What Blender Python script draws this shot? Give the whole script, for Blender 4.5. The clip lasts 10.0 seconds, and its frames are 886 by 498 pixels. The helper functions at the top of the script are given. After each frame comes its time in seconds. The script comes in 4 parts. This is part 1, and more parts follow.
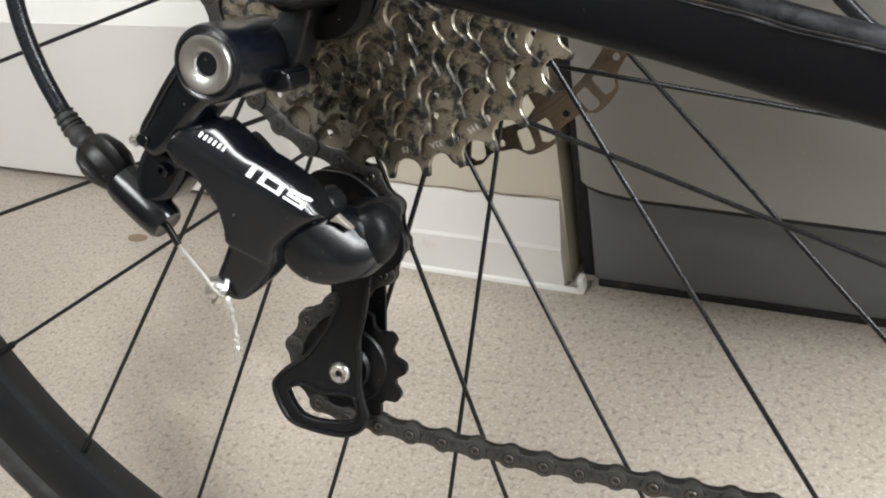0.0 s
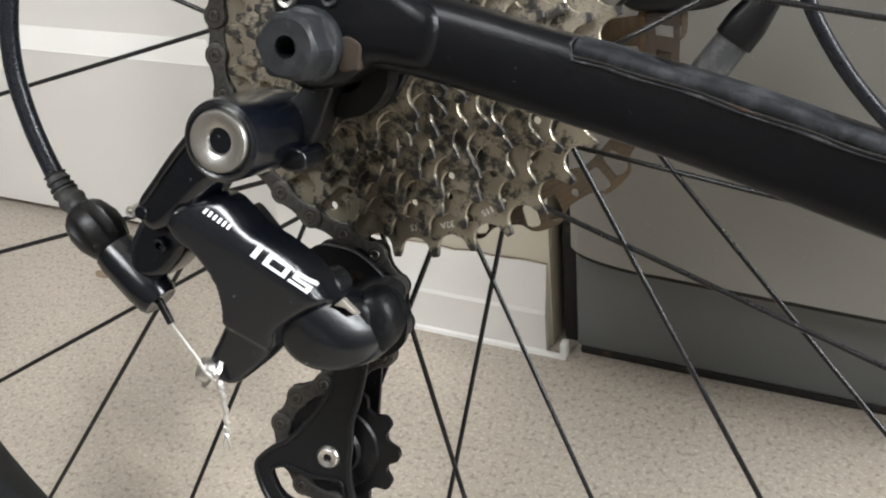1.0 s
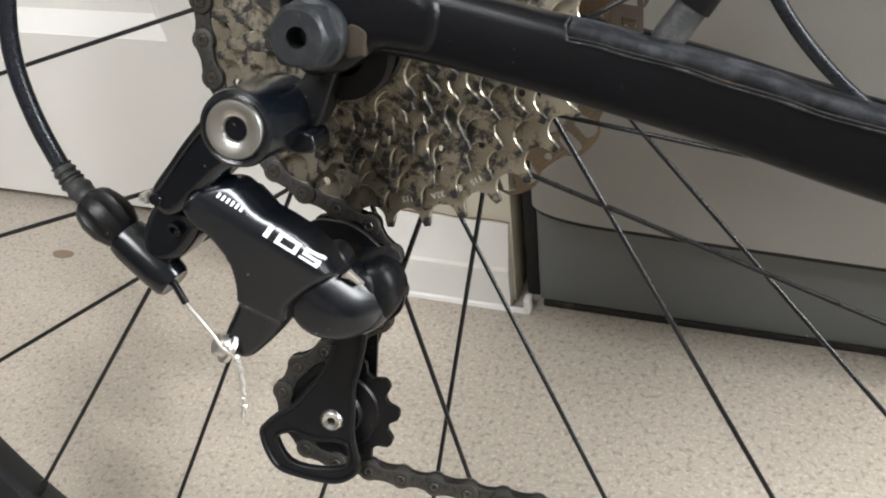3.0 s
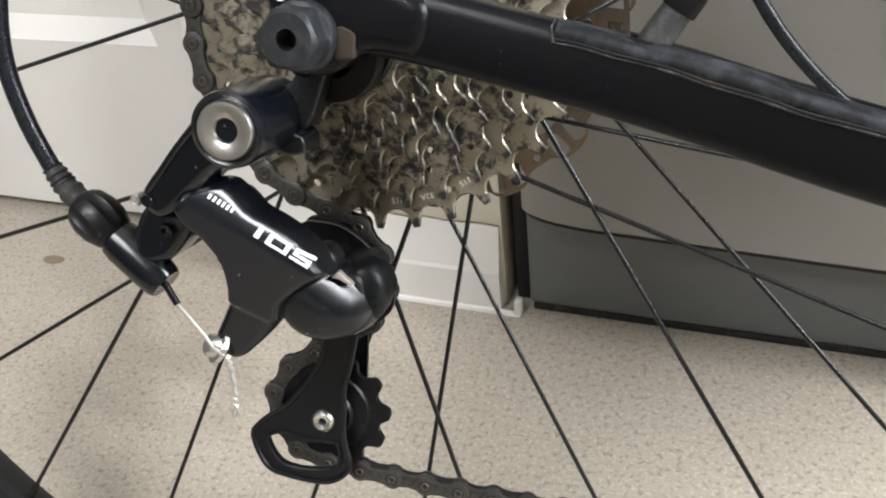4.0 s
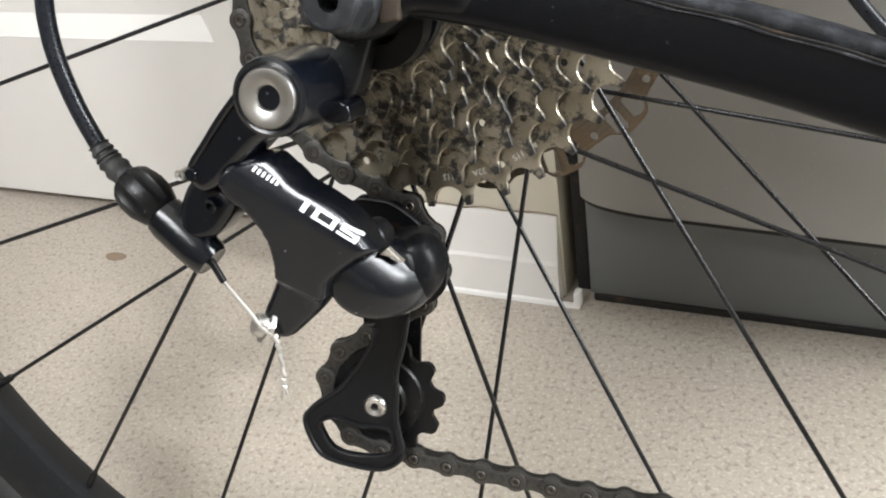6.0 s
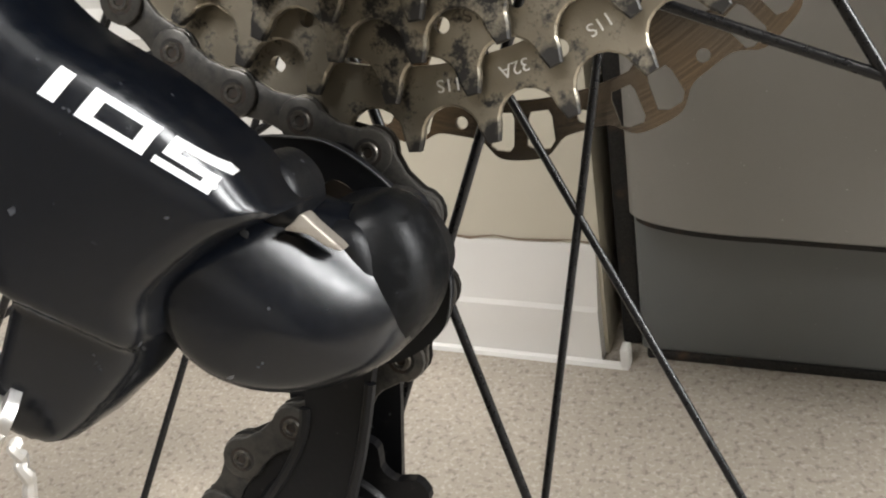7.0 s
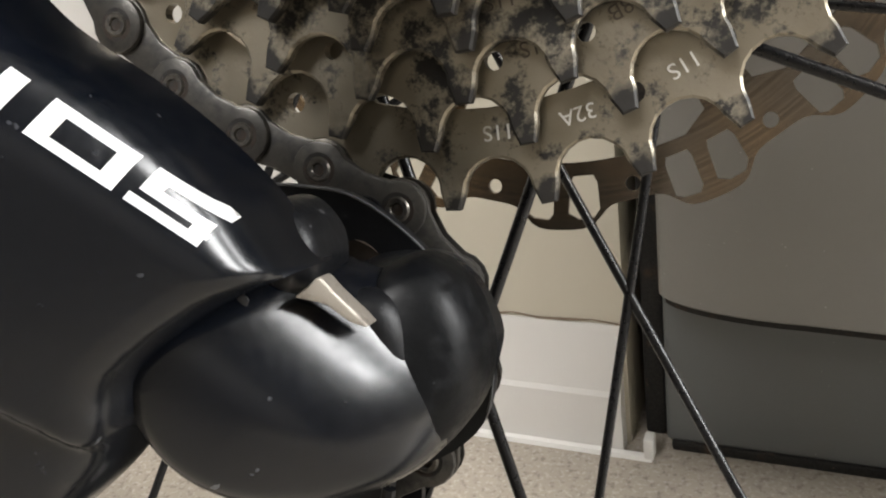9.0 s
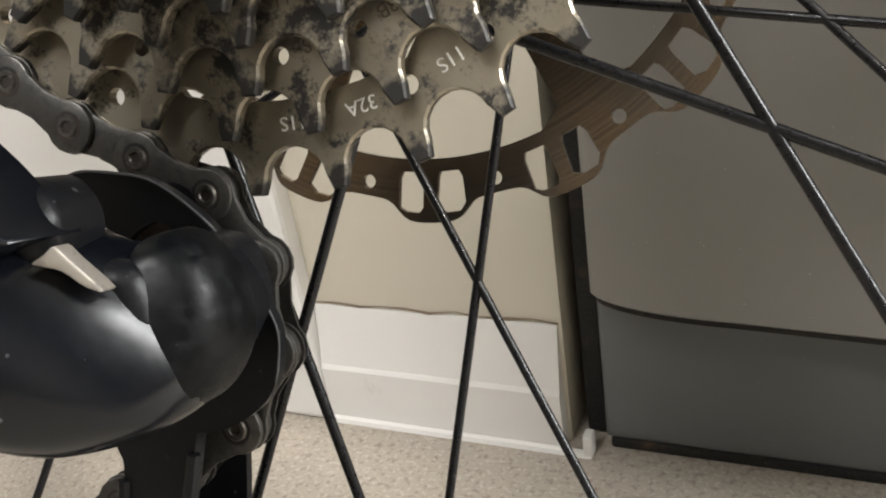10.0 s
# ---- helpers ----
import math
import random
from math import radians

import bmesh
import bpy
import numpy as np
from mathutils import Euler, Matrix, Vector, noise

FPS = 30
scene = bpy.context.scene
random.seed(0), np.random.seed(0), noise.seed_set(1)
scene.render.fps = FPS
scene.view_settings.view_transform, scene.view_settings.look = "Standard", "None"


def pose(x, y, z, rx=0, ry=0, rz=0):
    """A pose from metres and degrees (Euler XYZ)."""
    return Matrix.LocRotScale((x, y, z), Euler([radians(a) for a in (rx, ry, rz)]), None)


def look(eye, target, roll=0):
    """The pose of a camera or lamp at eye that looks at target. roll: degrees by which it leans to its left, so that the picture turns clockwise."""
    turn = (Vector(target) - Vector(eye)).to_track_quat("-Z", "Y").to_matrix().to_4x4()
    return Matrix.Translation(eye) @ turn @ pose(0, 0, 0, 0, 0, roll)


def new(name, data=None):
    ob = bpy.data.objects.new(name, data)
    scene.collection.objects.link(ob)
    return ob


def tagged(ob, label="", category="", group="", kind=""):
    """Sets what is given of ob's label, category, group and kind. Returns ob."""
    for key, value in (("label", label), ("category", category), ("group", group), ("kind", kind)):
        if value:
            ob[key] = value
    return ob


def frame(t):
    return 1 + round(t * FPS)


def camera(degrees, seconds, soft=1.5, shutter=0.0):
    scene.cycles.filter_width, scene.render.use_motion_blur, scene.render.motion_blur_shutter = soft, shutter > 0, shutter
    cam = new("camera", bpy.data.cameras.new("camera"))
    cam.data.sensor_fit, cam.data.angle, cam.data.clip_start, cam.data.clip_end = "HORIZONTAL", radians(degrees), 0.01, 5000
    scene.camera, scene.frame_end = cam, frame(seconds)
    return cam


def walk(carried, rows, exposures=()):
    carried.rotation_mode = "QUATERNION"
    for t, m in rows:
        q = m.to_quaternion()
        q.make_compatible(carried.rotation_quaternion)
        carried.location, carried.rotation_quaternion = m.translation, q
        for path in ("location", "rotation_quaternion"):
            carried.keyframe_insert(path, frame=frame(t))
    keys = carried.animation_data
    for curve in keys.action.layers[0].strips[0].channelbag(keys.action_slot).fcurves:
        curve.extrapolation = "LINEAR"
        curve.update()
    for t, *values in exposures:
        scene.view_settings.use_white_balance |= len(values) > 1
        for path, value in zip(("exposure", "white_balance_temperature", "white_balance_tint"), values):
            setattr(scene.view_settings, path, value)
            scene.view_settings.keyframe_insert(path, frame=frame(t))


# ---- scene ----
from mathutils import geometry

# The bicycle leans away from the camera against the kitchen units; its own frame:
# x forward, y to the far side, z up in the wheel's plane, axle 0.340 above its origin.
BIKE = pose(0, 0, 0, -20.09, 0, 0) @ pose(0, 0, -0.008)
# The kitchen front: x along the units, y into them.
ROOM = pose(0.002, 0.317, 0, 0, 0, -7.0)

cam = camera(52.31, 10.0, soft=2.0)
ROWS = [
    (0.0, 0.1204, -0.3092, 0.3419, 72.46, 3.24, 19.58),
    (0.5, 0.1080, -0.2844, 0.3382, 73.66, 1.68, 20.93),
    (1.0, 0.1004, -0.2959, 0.3535, 74.60, -0.33, 18.12),
    (1.5, 0.0920, -0.3152, 0.3550, 73.62, 0.47, 15.81),
    (2.0, 0.0912, -0.3066, 0.3537, 71.61, 0.76, 15.21),
    (2.5, 0.0884, -0.3104, 0.3589, 72.24, 0.34, 14.47),
    (2.7, 0.0869, -0.3134, 0.3622, 71.74, 0.84, 14.04),
    (3.8, 0.0898, -0.3153, 0.3588, 72.38, 1.52, 13.18),
    (4.0, 0.0888, -0.3174, 0.3606, 72.25, 1.40, 12.96),
    (4.5, 0.0932, -0.3142, 0.3649, 72.26, 1.90, 11.90),
    (5.0, 0.0937, -0.3219, 0.3721, 72.68, 1.36, 11.90),
    (5.5, 0.0901, -0.3236, 0.3738, 73.57, -0.22, 11.72),
    (6.0, 0.0890, -0.3096, 0.3494, 72.58, 3.11, 16.44),
    (6.2, 0.0820, -0.2930, 0.3402, 72.51, 2.90, 17.46),
    (7.3, 0.0393, -0.1434, 0.2837, 78.82, 4.74, 15.78),
    (7.5, 0.0394, -0.1418, 0.2847, 79.54, 4.00, 15.83),
    (8.0, 0.0359, -0.1442, 0.2865, 80.77, 3.19, 16.24),
    (8.5, 0.0348, -0.1466, 0.2845, 81.50, 2.87, 16.69),
    (9.0, 0.0327, -0.1468, 0.2850, 81.69, 2.53, 16.90),
    (9.5, 0.0355, -0.1492, 0.2792, 81.94, 2.60, 16.99),
    (10.0, 0.0626, -0.1479, 0.2812, 82.26, 2.70, 16.83),
]
EXPOSURES = [(0.0, 0.25, 6500, 10), (1.0, 0.20, 6500, 10), (2.0, 0.40, 6500, 10), (2.5, 0.30, 6500, 10), (5.0, 0.30, 6500, 10), (6.2, 0.45, 6500, 10), (7.3, 0.2, 6800, 11), (10.0, 0.2, 6800, 11)]
walk(cam, [(t, BIKE @ pose(x, y, z, rx, ry, rz)) for t, x, y, z, rx, ry, rz in ROWS], EXPOSURES)

# ---------------------------------------------------------------- light
world = bpy.data.worlds.new("sky")
scene.world = world
world.use_nodes = True
wt = world.node_tree
sky = wt.nodes.new("ShaderNodeTexSky")
sky.sky_type = "NISHITA"
sky.sun_disc = False
sky.sun_elevation = radians(46)
sky.sun_rotation = radians(102)
wt.nodes["Background"].inputs["Strength"].default_value = 0.10
wt.links.new(sky.outputs["Color"], wt.nodes["Background"].inputs["Color"])


def window_light(name, m, w, h, power, tint):
    data = bpy.data.lights.new(name, "AREA")
    data.shape, data.size, data.size_y = "RECTANGLE", w, h
    data.energy, data.color = power, tint
    ob = new(name, data)
    ob.matrix_world = m
    return ob


window_light("side_window_daylight", look((1.74, 0.16, 0.98), (0, 0.05, 0.45)), 0.78, 0.85, 60.0, (0.94, 0.975, 1.0))
# Added lamp, out of view, that brightens the door and floor from the front.
window_light("unseen_front_fill", look((-0.36, -1.07, 1.90), (-0.25, 0.2, 0.1)), 0.95, 0.75, 35.0, (0.96, 0.98, 1.0))
sun = new("sun", bpy.data.lights.new("sun", "SUN"))
sun.data.energy, sun.data.angle, sun.data.color = 3.0, radians(4), (1.0, 0.97, 0.93)
sun.matrix_world = look((0.68, -0.15, 0.72), (0, 0, 0))

# ---------------------------------------------------------------- materials


def material(name):
    m = bpy.data.materials.new(name)
    m.use_nodes = True
    nt = m.node_tree
    return m, nt, nt.nodes["Principled BSDF"]


def node(nt, kind, **inputs):
    n = nt.nodes.new(kind)
    for k, v in inputs.items():
        n.inputs[k.replace("_", " ")].default_value = v
    return n


def noise_fac(nt, scale, detail=4.0, rough=0.6, lo=0.4, hi=0.6, stretch=None):
    """Noise in object space, sharpened between lo and hi."""
    co = nt.nodes.new("ShaderNodeTexCoord")
    n = node(nt, "ShaderNodeTexNoise", Scale=scale, Detail=detail, Roughness=rough)
    if stretch:
        mp = nt.nodes.new("ShaderNodeMapping")
        mp.inputs["Scale"].default_value = stretch
        nt.links.new(co.outputs["Object"], mp.inputs["Vector"])
        nt.links.new(mp.outputs["Vector"], n.inputs["Vector"])
    else:
        nt.links.new(co.outputs["Object"], n.inputs["Vector"])
    r = nt.nodes.new("ShaderNodeMapRange")
    r.inputs["From Min"].default_value, r.inputs["From Max"].default_value = lo, hi
    nt.links.new(n.outputs["Fac"], r.inputs["Value"])
    return r.outputs["Result"]


def blend(nt, fac, a, b):
    mix = nt.nodes.new("ShaderNodeMix")
    mix.data_type = "RGBA"
    nt.links.new(fac, mix.inputs[0])
    for i, v in ((6, a), (7, b)):
        if isinstance(v, tuple):
            mix.inputs[i].default_value = (*v, 1)
        else:
            nt.links.new(v, mix.inputs[i])
    return mix.outputs[2]


def span(nt, fac, a, b):
    r = nt.nodes.new("ShaderNodeMapRange")
    r.inputs["To Min"].default_value, r.inputs["To Max"].default_value = a, b
    nt.links.new(fac, r.inputs["Value"])
    return r.outputs["Result"]


def bump(nt, bsdf, fac, strength, distance):
    b = node(nt, "ShaderNodeBump", Strength=strength, Distance=distance)
    nt.links.new(fac, b.inputs["Height"])
    nt.links.new(b.outputs["Normal"], bsdf.inputs["Normal"])


def coated(name, base, rough, dust=(0.12, 0.12, 0.12), dust_at=(0.62, 0.8), metal=0.0, coat=0.0, scale=90.0, grain=900.0, spec=0.5, relief=0.06):
    """Paint or plastic with dusty scuffs at two scales."""
    m, nt, b = material(name)
    d = noise_fac(nt, scale, 6.0, 0.7, *dust_at)
    fine = noise_fac(nt, grain, 3.0, 0.6, 0.35, 0.7)
    specks = noise_fac(nt, 520.0, 2.0, 0.5, 0.74, 0.78)
    nt.links.new(blend(nt, span(nt, specks, 0.0, 0.5), blend(nt, d, base, dust), tuple(min(0.6, c * 3 + 0.03) for c in dust)), b.inputs["Base Color"])
    mixed = nt.nodes.new("ShaderNodeMath")
    mixed.operation = "MULTIPLY_ADD"
    nt.links.new(d, mixed.inputs[0])
    mixed.inputs[1].default_value = 0.25
    nt.links.new(span(nt, fine, rough * 0.85, rough * 1.2), mixed.inputs[2])
    nt.links.new(mixed.outputs[0], b.inputs["Roughness"])
    b.inputs["Metallic"].default_value = metal
    b.inputs["Coat Weight"].default_value = coat
    b.inputs["Coat Roughness"].default_value = 0.20
    b.inputs["Specular IOR Level"].default_value = spec
    bump(nt, b, fine, relief, 0.0004)
    return m


def metal_worn(name, base, dirt, rough, dirt_lo, dirt_hi, scale=160.0, metal=1.0):
    m, nt, b = material(name)
    d = noise_fac(nt, scale, 7.0, 0.68, dirt_lo, dirt_hi)
    fine = noise_fac(nt, 1400.0, 3.0, 0.6, 0.3, 0.7)
    shade = noise_fac(nt, 45.0, 3.0, 0.5, 0.3, 0.7)
    lighter = tuple(min(1, c * 1.15) for c in base)
    nt.links.new(blend(nt, d, blend(nt, shade, base, lighter), dirt), b.inputs["Base Color"])
    nt.links.new(span(nt, d, metal, 0.15), b.inputs["Metallic"])
    nt.links.new(span(nt, d, rough, 0.62), b.inputs["Roughness"])
    bump(nt, b, fine, 0.08, 0.0002)
    return m


def sprocket_metal(name, root, grime=(0.52, 0.61)):
    """Nickelled steel with black chain grease packed on the flanks of the teeth."""
    m, nt, b = material(name)
    co = nt.nodes.new("ShaderNodeTexCoord")
    sep = nt.nodes.new("ShaderNodeSeparateXYZ")
    nt.links.new(co.outputs["Object"], sep.inputs["Vector"])
    flat = nt.nodes.new("ShaderNodeCombineXYZ")
    nt.links.new(sep.outputs["X"], flat.inputs["X"])
    nt.links.new(sep.outputs["Z"], flat.inputs["Z"])
    ln = nt.nodes.new("ShaderNodeVectorMath")
    ln.operation = "LENGTH"
    nt.links.new(flat.outputs["Vector"], ln.inputs[0])
    n = node(nt, "ShaderNodeTexNoise", Scale=210.0, Detail=6.0, Roughness=0.65)
    nt.links.new(co.outputs["Object"], n.inputs["Vector"])
    add = nt.nodes.new("ShaderNodeMath")
    add.operation = "MULTIPLY_ADD"
    nt.links.new(n.outputs["Fac"], add.inputs[0])
    add.inputs[1].default_value = 0.011
    nt.links.new(ln.outputs["Value"], add.inputs[2])
    grease = nt.nodes.new("ShaderNodeMapRange")
    grease.inputs["From Min"].default_value, grease.inputs["From Max"].default_value = root + 0.0086, root + 0.0108
    nt.links.new(add.outputs[0], grease.inputs["Value"])
    spots = noise_fac(nt, 170.0, 7.0, 0.76, *grime)
    both = nt.nodes.new("ShaderNodeMath")
    both.operation = "MAXIMUM"
    nt.links.new(grease.outputs["Result"], both.inputs[0])
    nt.links.new(spots, both.inputs[1])
    shade = noise_fac(nt, 60.0, 3.0, 0.5, 0.3, 0.7)
    fine = noise_fac(nt, 1500.0, 3.0, 0.6, 0.3, 0.7)
    tone = blend(nt, shade, (0.27, 0.235, 0.175), (0.43, 0.385, 0.305))
    nt.links.new(blend(nt, both.outputs[0], tone, (0.020, 0.018, 0.016)), b.inputs["Base Color"])
    nt.links.new(span(nt, both.outputs[0], 0.72, 0.2), b.inputs["Metallic"])
    nt.links.new(span(nt, both.outputs[0], 0.29, 0.55), b.inputs["Roughness"])
    bump(nt, b, fine, 0.08, 0.0002)
    return m


def rotor_metal():
    """Ground steel with fine concentric scoring and brown reflections painted into its colour."""
    m, nt, b = material("rotor_steel")
    co = nt.nodes.new("ShaderNodeTexCoord")
    flat = nt.nodes.new("ShaderNodeVectorMath")
    flat.operation = "MULTIPLY"
    flat.inputs[1].default_value = (1, 0, 1)
    ln = nt.nodes.new("ShaderNodeVectorMath")
    ln.operation = "LENGTH"
    nt.links.new(co.outputs["Object"], flat.inputs[0])
    nt.links.new(flat.outputs["Vector"], ln.inputs[0])
    n = node(nt, "ShaderNodeTexNoise", Scale=1100.0, Detail=3.0)
    n.noise_dimensions = "1D"
    nt.links.new(ln.outputs["Value"], n.inputs["W"])
    band = nt.nodes.new("ShaderNodeMapRange")
    band.inputs["From Min"].default_value, band.inputs["From Max"].default_value = 0.40, 0.62
    nt.links.new(n.outputs["Fac"], band.inputs["Value"])
    patch = noise_fac(nt, 28.0, 2.0, 0.5, 0.35, 0.65)
    # The browner tone paints in warm reflections on the polished disc.
    tone = blend(nt, patch, (0.34, 0.30, 0.26), (0.44, 0.31, 0.19))
    nt.links.new(blend(nt, span(nt, band.outputs["Result"], 0.0, 0.6), tone, (0.17, 0.14, 0.12)), b.inputs["Base Color"])
    b.inputs["Metallic"].default_value = 1.0
    b.inputs["Roughness"].default_value = 0.27
    return m


def floor_lino():
    m, nt, b = material("speckled_lino")
    base = noise_fac(nt, 5.0, 4.0, 0.6, 0.3, 0.7)
    cloud = noise_fac(nt, 70.0, 5.0, 0.75, 0.36, 0.64)
    speck = noise_fac(nt, 270.0, 2.0, 0.6, 0.53, 0.68)
    pale = noise_fac(nt, 420.0, 2.0, 0.5, 0.52, 0.70)
    stain = noise_fac(nt, 13.0, 6.0, 0.72, 0.66, 0.78)
    c = blend(nt, base, (0.36, 0.318, 0.262), (0.415, 0.37, 0.31))
    c = blend(nt, span(nt, cloud, 0.0, 0.35), c, (0.32, 0.28, 0.235))
    c = blend(nt, span(nt, pale, 0.0, 0.7), c, (0.53, 0.49, 0.44))
    c = blend(nt, span(nt, speck, 0.0, 0.62), c, (0.17, 0.14, 0.11))
    c = blend(nt, span(nt, stain, 0.0, 0.40), c, (0.20, 0.165, 0.13))
    nt.links.new(c, b.inputs["Base Color"])
    nt.links.new(span(nt, base, 0.36, 0.5), b.inputs["Roughness"])
    bump(nt, b, speck, 0.05, 0.0004)
    return m


def wall_paint(name, base, rough, dirty):
    m, nt, b = material(name)
    big = noise_fac(nt, 4.0, 4.0, 0.6, 0.3, 0.7)
    grime = noise_fac(nt, 22.0, 6.0, 0.72, 0.64, 0.82)
    fine = noise_fac(nt, 160.0, 3.0, 0.6, 0.3, 0.7)
    dim = tuple(c * 0.95 for c in base)
    c = blend(nt, big, base, dim)
    c = blend(nt, span(nt, grime, 0.0, 0.5), c, dirty)
    nt.links.new(c, b.inputs["Base Color"])
    nt.links.new(span(nt, fine, rough * 0.9, rough * 1.15), b.inputs["Roughness"])
    bump(nt, b, fine, 0.08, 0.0006)
    return m


GLOSS = coated("gloss_black_alloy", (0.0026, 0.0037, 0.0064), 0.21, dust=(0.028, 0.030, 0.034), dust_at=(0.66, 0.85), coat=0.35, scale=160, spec=0.36, relief=0.012)
SATIN = coated("satin_black_alloy", (0.007, 0.0075, 0.009), 0.36, dust=(0.035, 0.035, 0.038), dust_at=(0.62, 0.82), scale=150, spec=0.3)
CARBON = coated("satin_black_frame_paint", (0.003, 0.0033, 0.0045), 0.33, dust=(0.03, 0.03, 0.034), dust_at=(0.68, 0.84), scale=120, spec=0.2)
GUARD = coated("scuffed_clear_tape", (0.010, 0.011, 0.013), 0.58, dust=(0.06, 0.063, 0.072), dust_at=(0.46, 0.74), scale=120, spec=0.2)
SCUFF = coated("scuffed_tape_edge", (0.022, 0.023, 0.026), 0.6, dust=(0.13, 0.13, 0.14), dust_at=(0.5, 0.72), scale=110, spec=0.2)
DUSTY = coated("dusty_black_alloy", (0.003, 0.0035, 0.0045), 0.38, dust=(0.016, 0.017, 0.019), dust_at=(0.5, 0.8), scale=240, spec=0.22)
PLASTIC = coated("black_plastic", (0.006, 0.006, 0.007), 0.34, dust=(0.04, 0.04, 0.04), dust_at=(0.6, 0.82), scale=200, spec=0.3)
RUBBER = coated("black_rubber", (0.018, 0.018, 0.019), 0.6, dust=(0.07, 0.068, 0.065), dust_at=(0.5, 0.75), scale=80)
HOUSING = coated("black_cable_jacket", (0.007, 0.009, 0.014), 0.30, dust=(0.05, 0.05, 0.055), dust_at=(0.6, 0.8), scale=120)
NUTGREY = coated("dark_grey_anodised", (0.012, 0.014, 0.017), 0.48, dust=(0.035, 0.038, 0.042), dust_at=(0.5, 0.75), scale=260, metal=0.2)
SPOKE = coated("black_spoke_steel", (0.007, 0.007, 0.008), 0.30, dust=(0.05, 0.05, 0.05), dust_at=(0.64, 0.82), scale=150, spec=0.4)
RIM = coated("black_rim", (0.006, 0.007, 0.009), 0.38, dust=(0.03, 0.03, 0.032), dust_at=(0.6, 0.8), scale=70)
GREYALLOY = coated("grey_caliper_alloy", (0.075, 0.078, 0.083), 0.45, dust=(0.16, 0.16, 0.16), dust_at=(0.5, 0.75), scale=180, metal=0.3)
SILVER = metal_worn("brushed_aluminium", (0.62, 0.61, 0.59), (0.16, 0.15, 0.14), 0.30, 0.64, 0.8, 260)
STEEL = metal_worn("bright_steel_wire", (0.46, 0.44, 0.41), (0.16, 0.14, 0.125), 0.34, 0.62, 0.8, 500, 0.55)
CHAIN = metal_worn("greasy_chain_steel", (0.072, 0.068, 0.062), (0.014, 0.0135, 0.013), 0.36, 0.46, 0.68, 330, 0.6)
PIN = metal_worn("polished_pin_steel", (0.13, 0.12, 0.105), (0.025, 0.023, 0.021), 0.34, 0.45, 0.62, 900)
RUST = metal_worn("rusty_steel", (0.038, 0.026, 0.017), (0.018, 0.014, 0.011), 0.85, 0.5, 0.7, 300, 0.1)
DULLSTEEL = metal_worn("dull_steel", (0.34, 0.31, 0.27), (0.12, 0.10, 0.085), 0.48, 0.5, 0.75, 400, 0.6)
ROTOR = rotor_metal()
MARK = material("white_marking")[0]
MARK.node_tree.nodes["Principled BSDF"].inputs["Base Color"].default_value = (0.78, 0.79, 0.80, 1)
MARK.node_tree.nodes["Principled BSDF"].inputs["Roughness"].default_value = 0.35
ETCH = material("bare_etched_steel")[0]
ETCH.node_tree.nodes["Principled BSDF"].inputs["Base Color"].default_value = (0.82, 0.80, 0.76, 1)
ETCH.node_tree.nodes["Principled BSDF"].inputs["Roughness"].default_value = 0.3
ETCHDARK = material("dark_etched_steel")[0]
ETCHDARK.node_tree.nodes["Principled BSDF"].inputs["Base Color"].default_value = (0.10, 0.08, 0.06, 1)
STAIN = wall_paint("brown_stain", (0.22, 0.16, 0.11), 0.7, (0.12, 0.09, 0.07))
LINO = floor_lino()
WHITE = wall_paint("white_gloss_paint", (0.80, 0.785, 0.755), 0.42, (0.52, 0.45, 0.36))
CREAM = wall_paint("cream_wall_paint", (0.62, 0.578, 0.475), 0.6, (0.5, 0.42, 0.30))
# Unseen walls painted dark to cut fill light and reflections.
SHADEWALL = wall_paint("fill_cutting_wall_paint", (0.17, 0.155, 0.135), 0.7, (0.12, 0.105, 0.09))
CEIL = wall_paint("white_ceiling_paint", (0.8, 0.79, 0.77), 0.8, (0.7, 0.68, 0.64))
FRIDGE = coated("silver_grey_enamel", (0.27, 0.264, 0.252), 0.42, dust=(0.21, 0.20, 0.185), dust_at=(0.62, 0.85), metal=0.25, scale=14, grain=500)
KICK = coated("dark_grey_plastic", (0.14, 0.148, 0.148), 0.45, dust=(0.15, 0.15, 0.145), dust_at=(0.58, 0.85), scale=22, grain=600)
# Near-black with brown grime; also stands in for shade in gaps.
DARK = coated("black_gap_filler", (0.012, 0.011, 0.010), 0.8, dust=(0.09, 0.055, 0.035), dust_at=(0.55, 0.75), scale=60)
GLASS, gnt, gb = material("window_glass")
gb.inputs["Roughness"].default_value = 0.02
gb.inputs["Transmission Weight"].default_value = 1.0
gb.inputs["IOR"].default_value = 1.45

# ---------------------------------------------------------------- mesh helpers


def link(name, mesh, parent=None, label="", m=None):
    ob = new(name, mesh)
    if parent is not None:
        ob.parent = parent
    if m is not None:
        ob.matrix_basis = m
    if label:
        tagged(ob, label)
    return ob


def mesh_of(name, verts, faces, mat, smooth=True, sharp=40):
    me = bpy.data.meshes.new(name)
    me.from_pydata([tuple(v) for v in verts], [], faces)
    bm = bmesh.new()
    bm.from_mesh(me)
    bmesh.ops.recalc_face_normals(bm, faces=bm.faces)
    bm.to_mesh(me)
    bm.free()
    me.materials.append(mat)
    if smooth:
        me.polygons.foreach_set("use_smooth", [True] * len(me.polygons))
        me.set_sharp_from_angle(angle=radians(sharp))
    return me


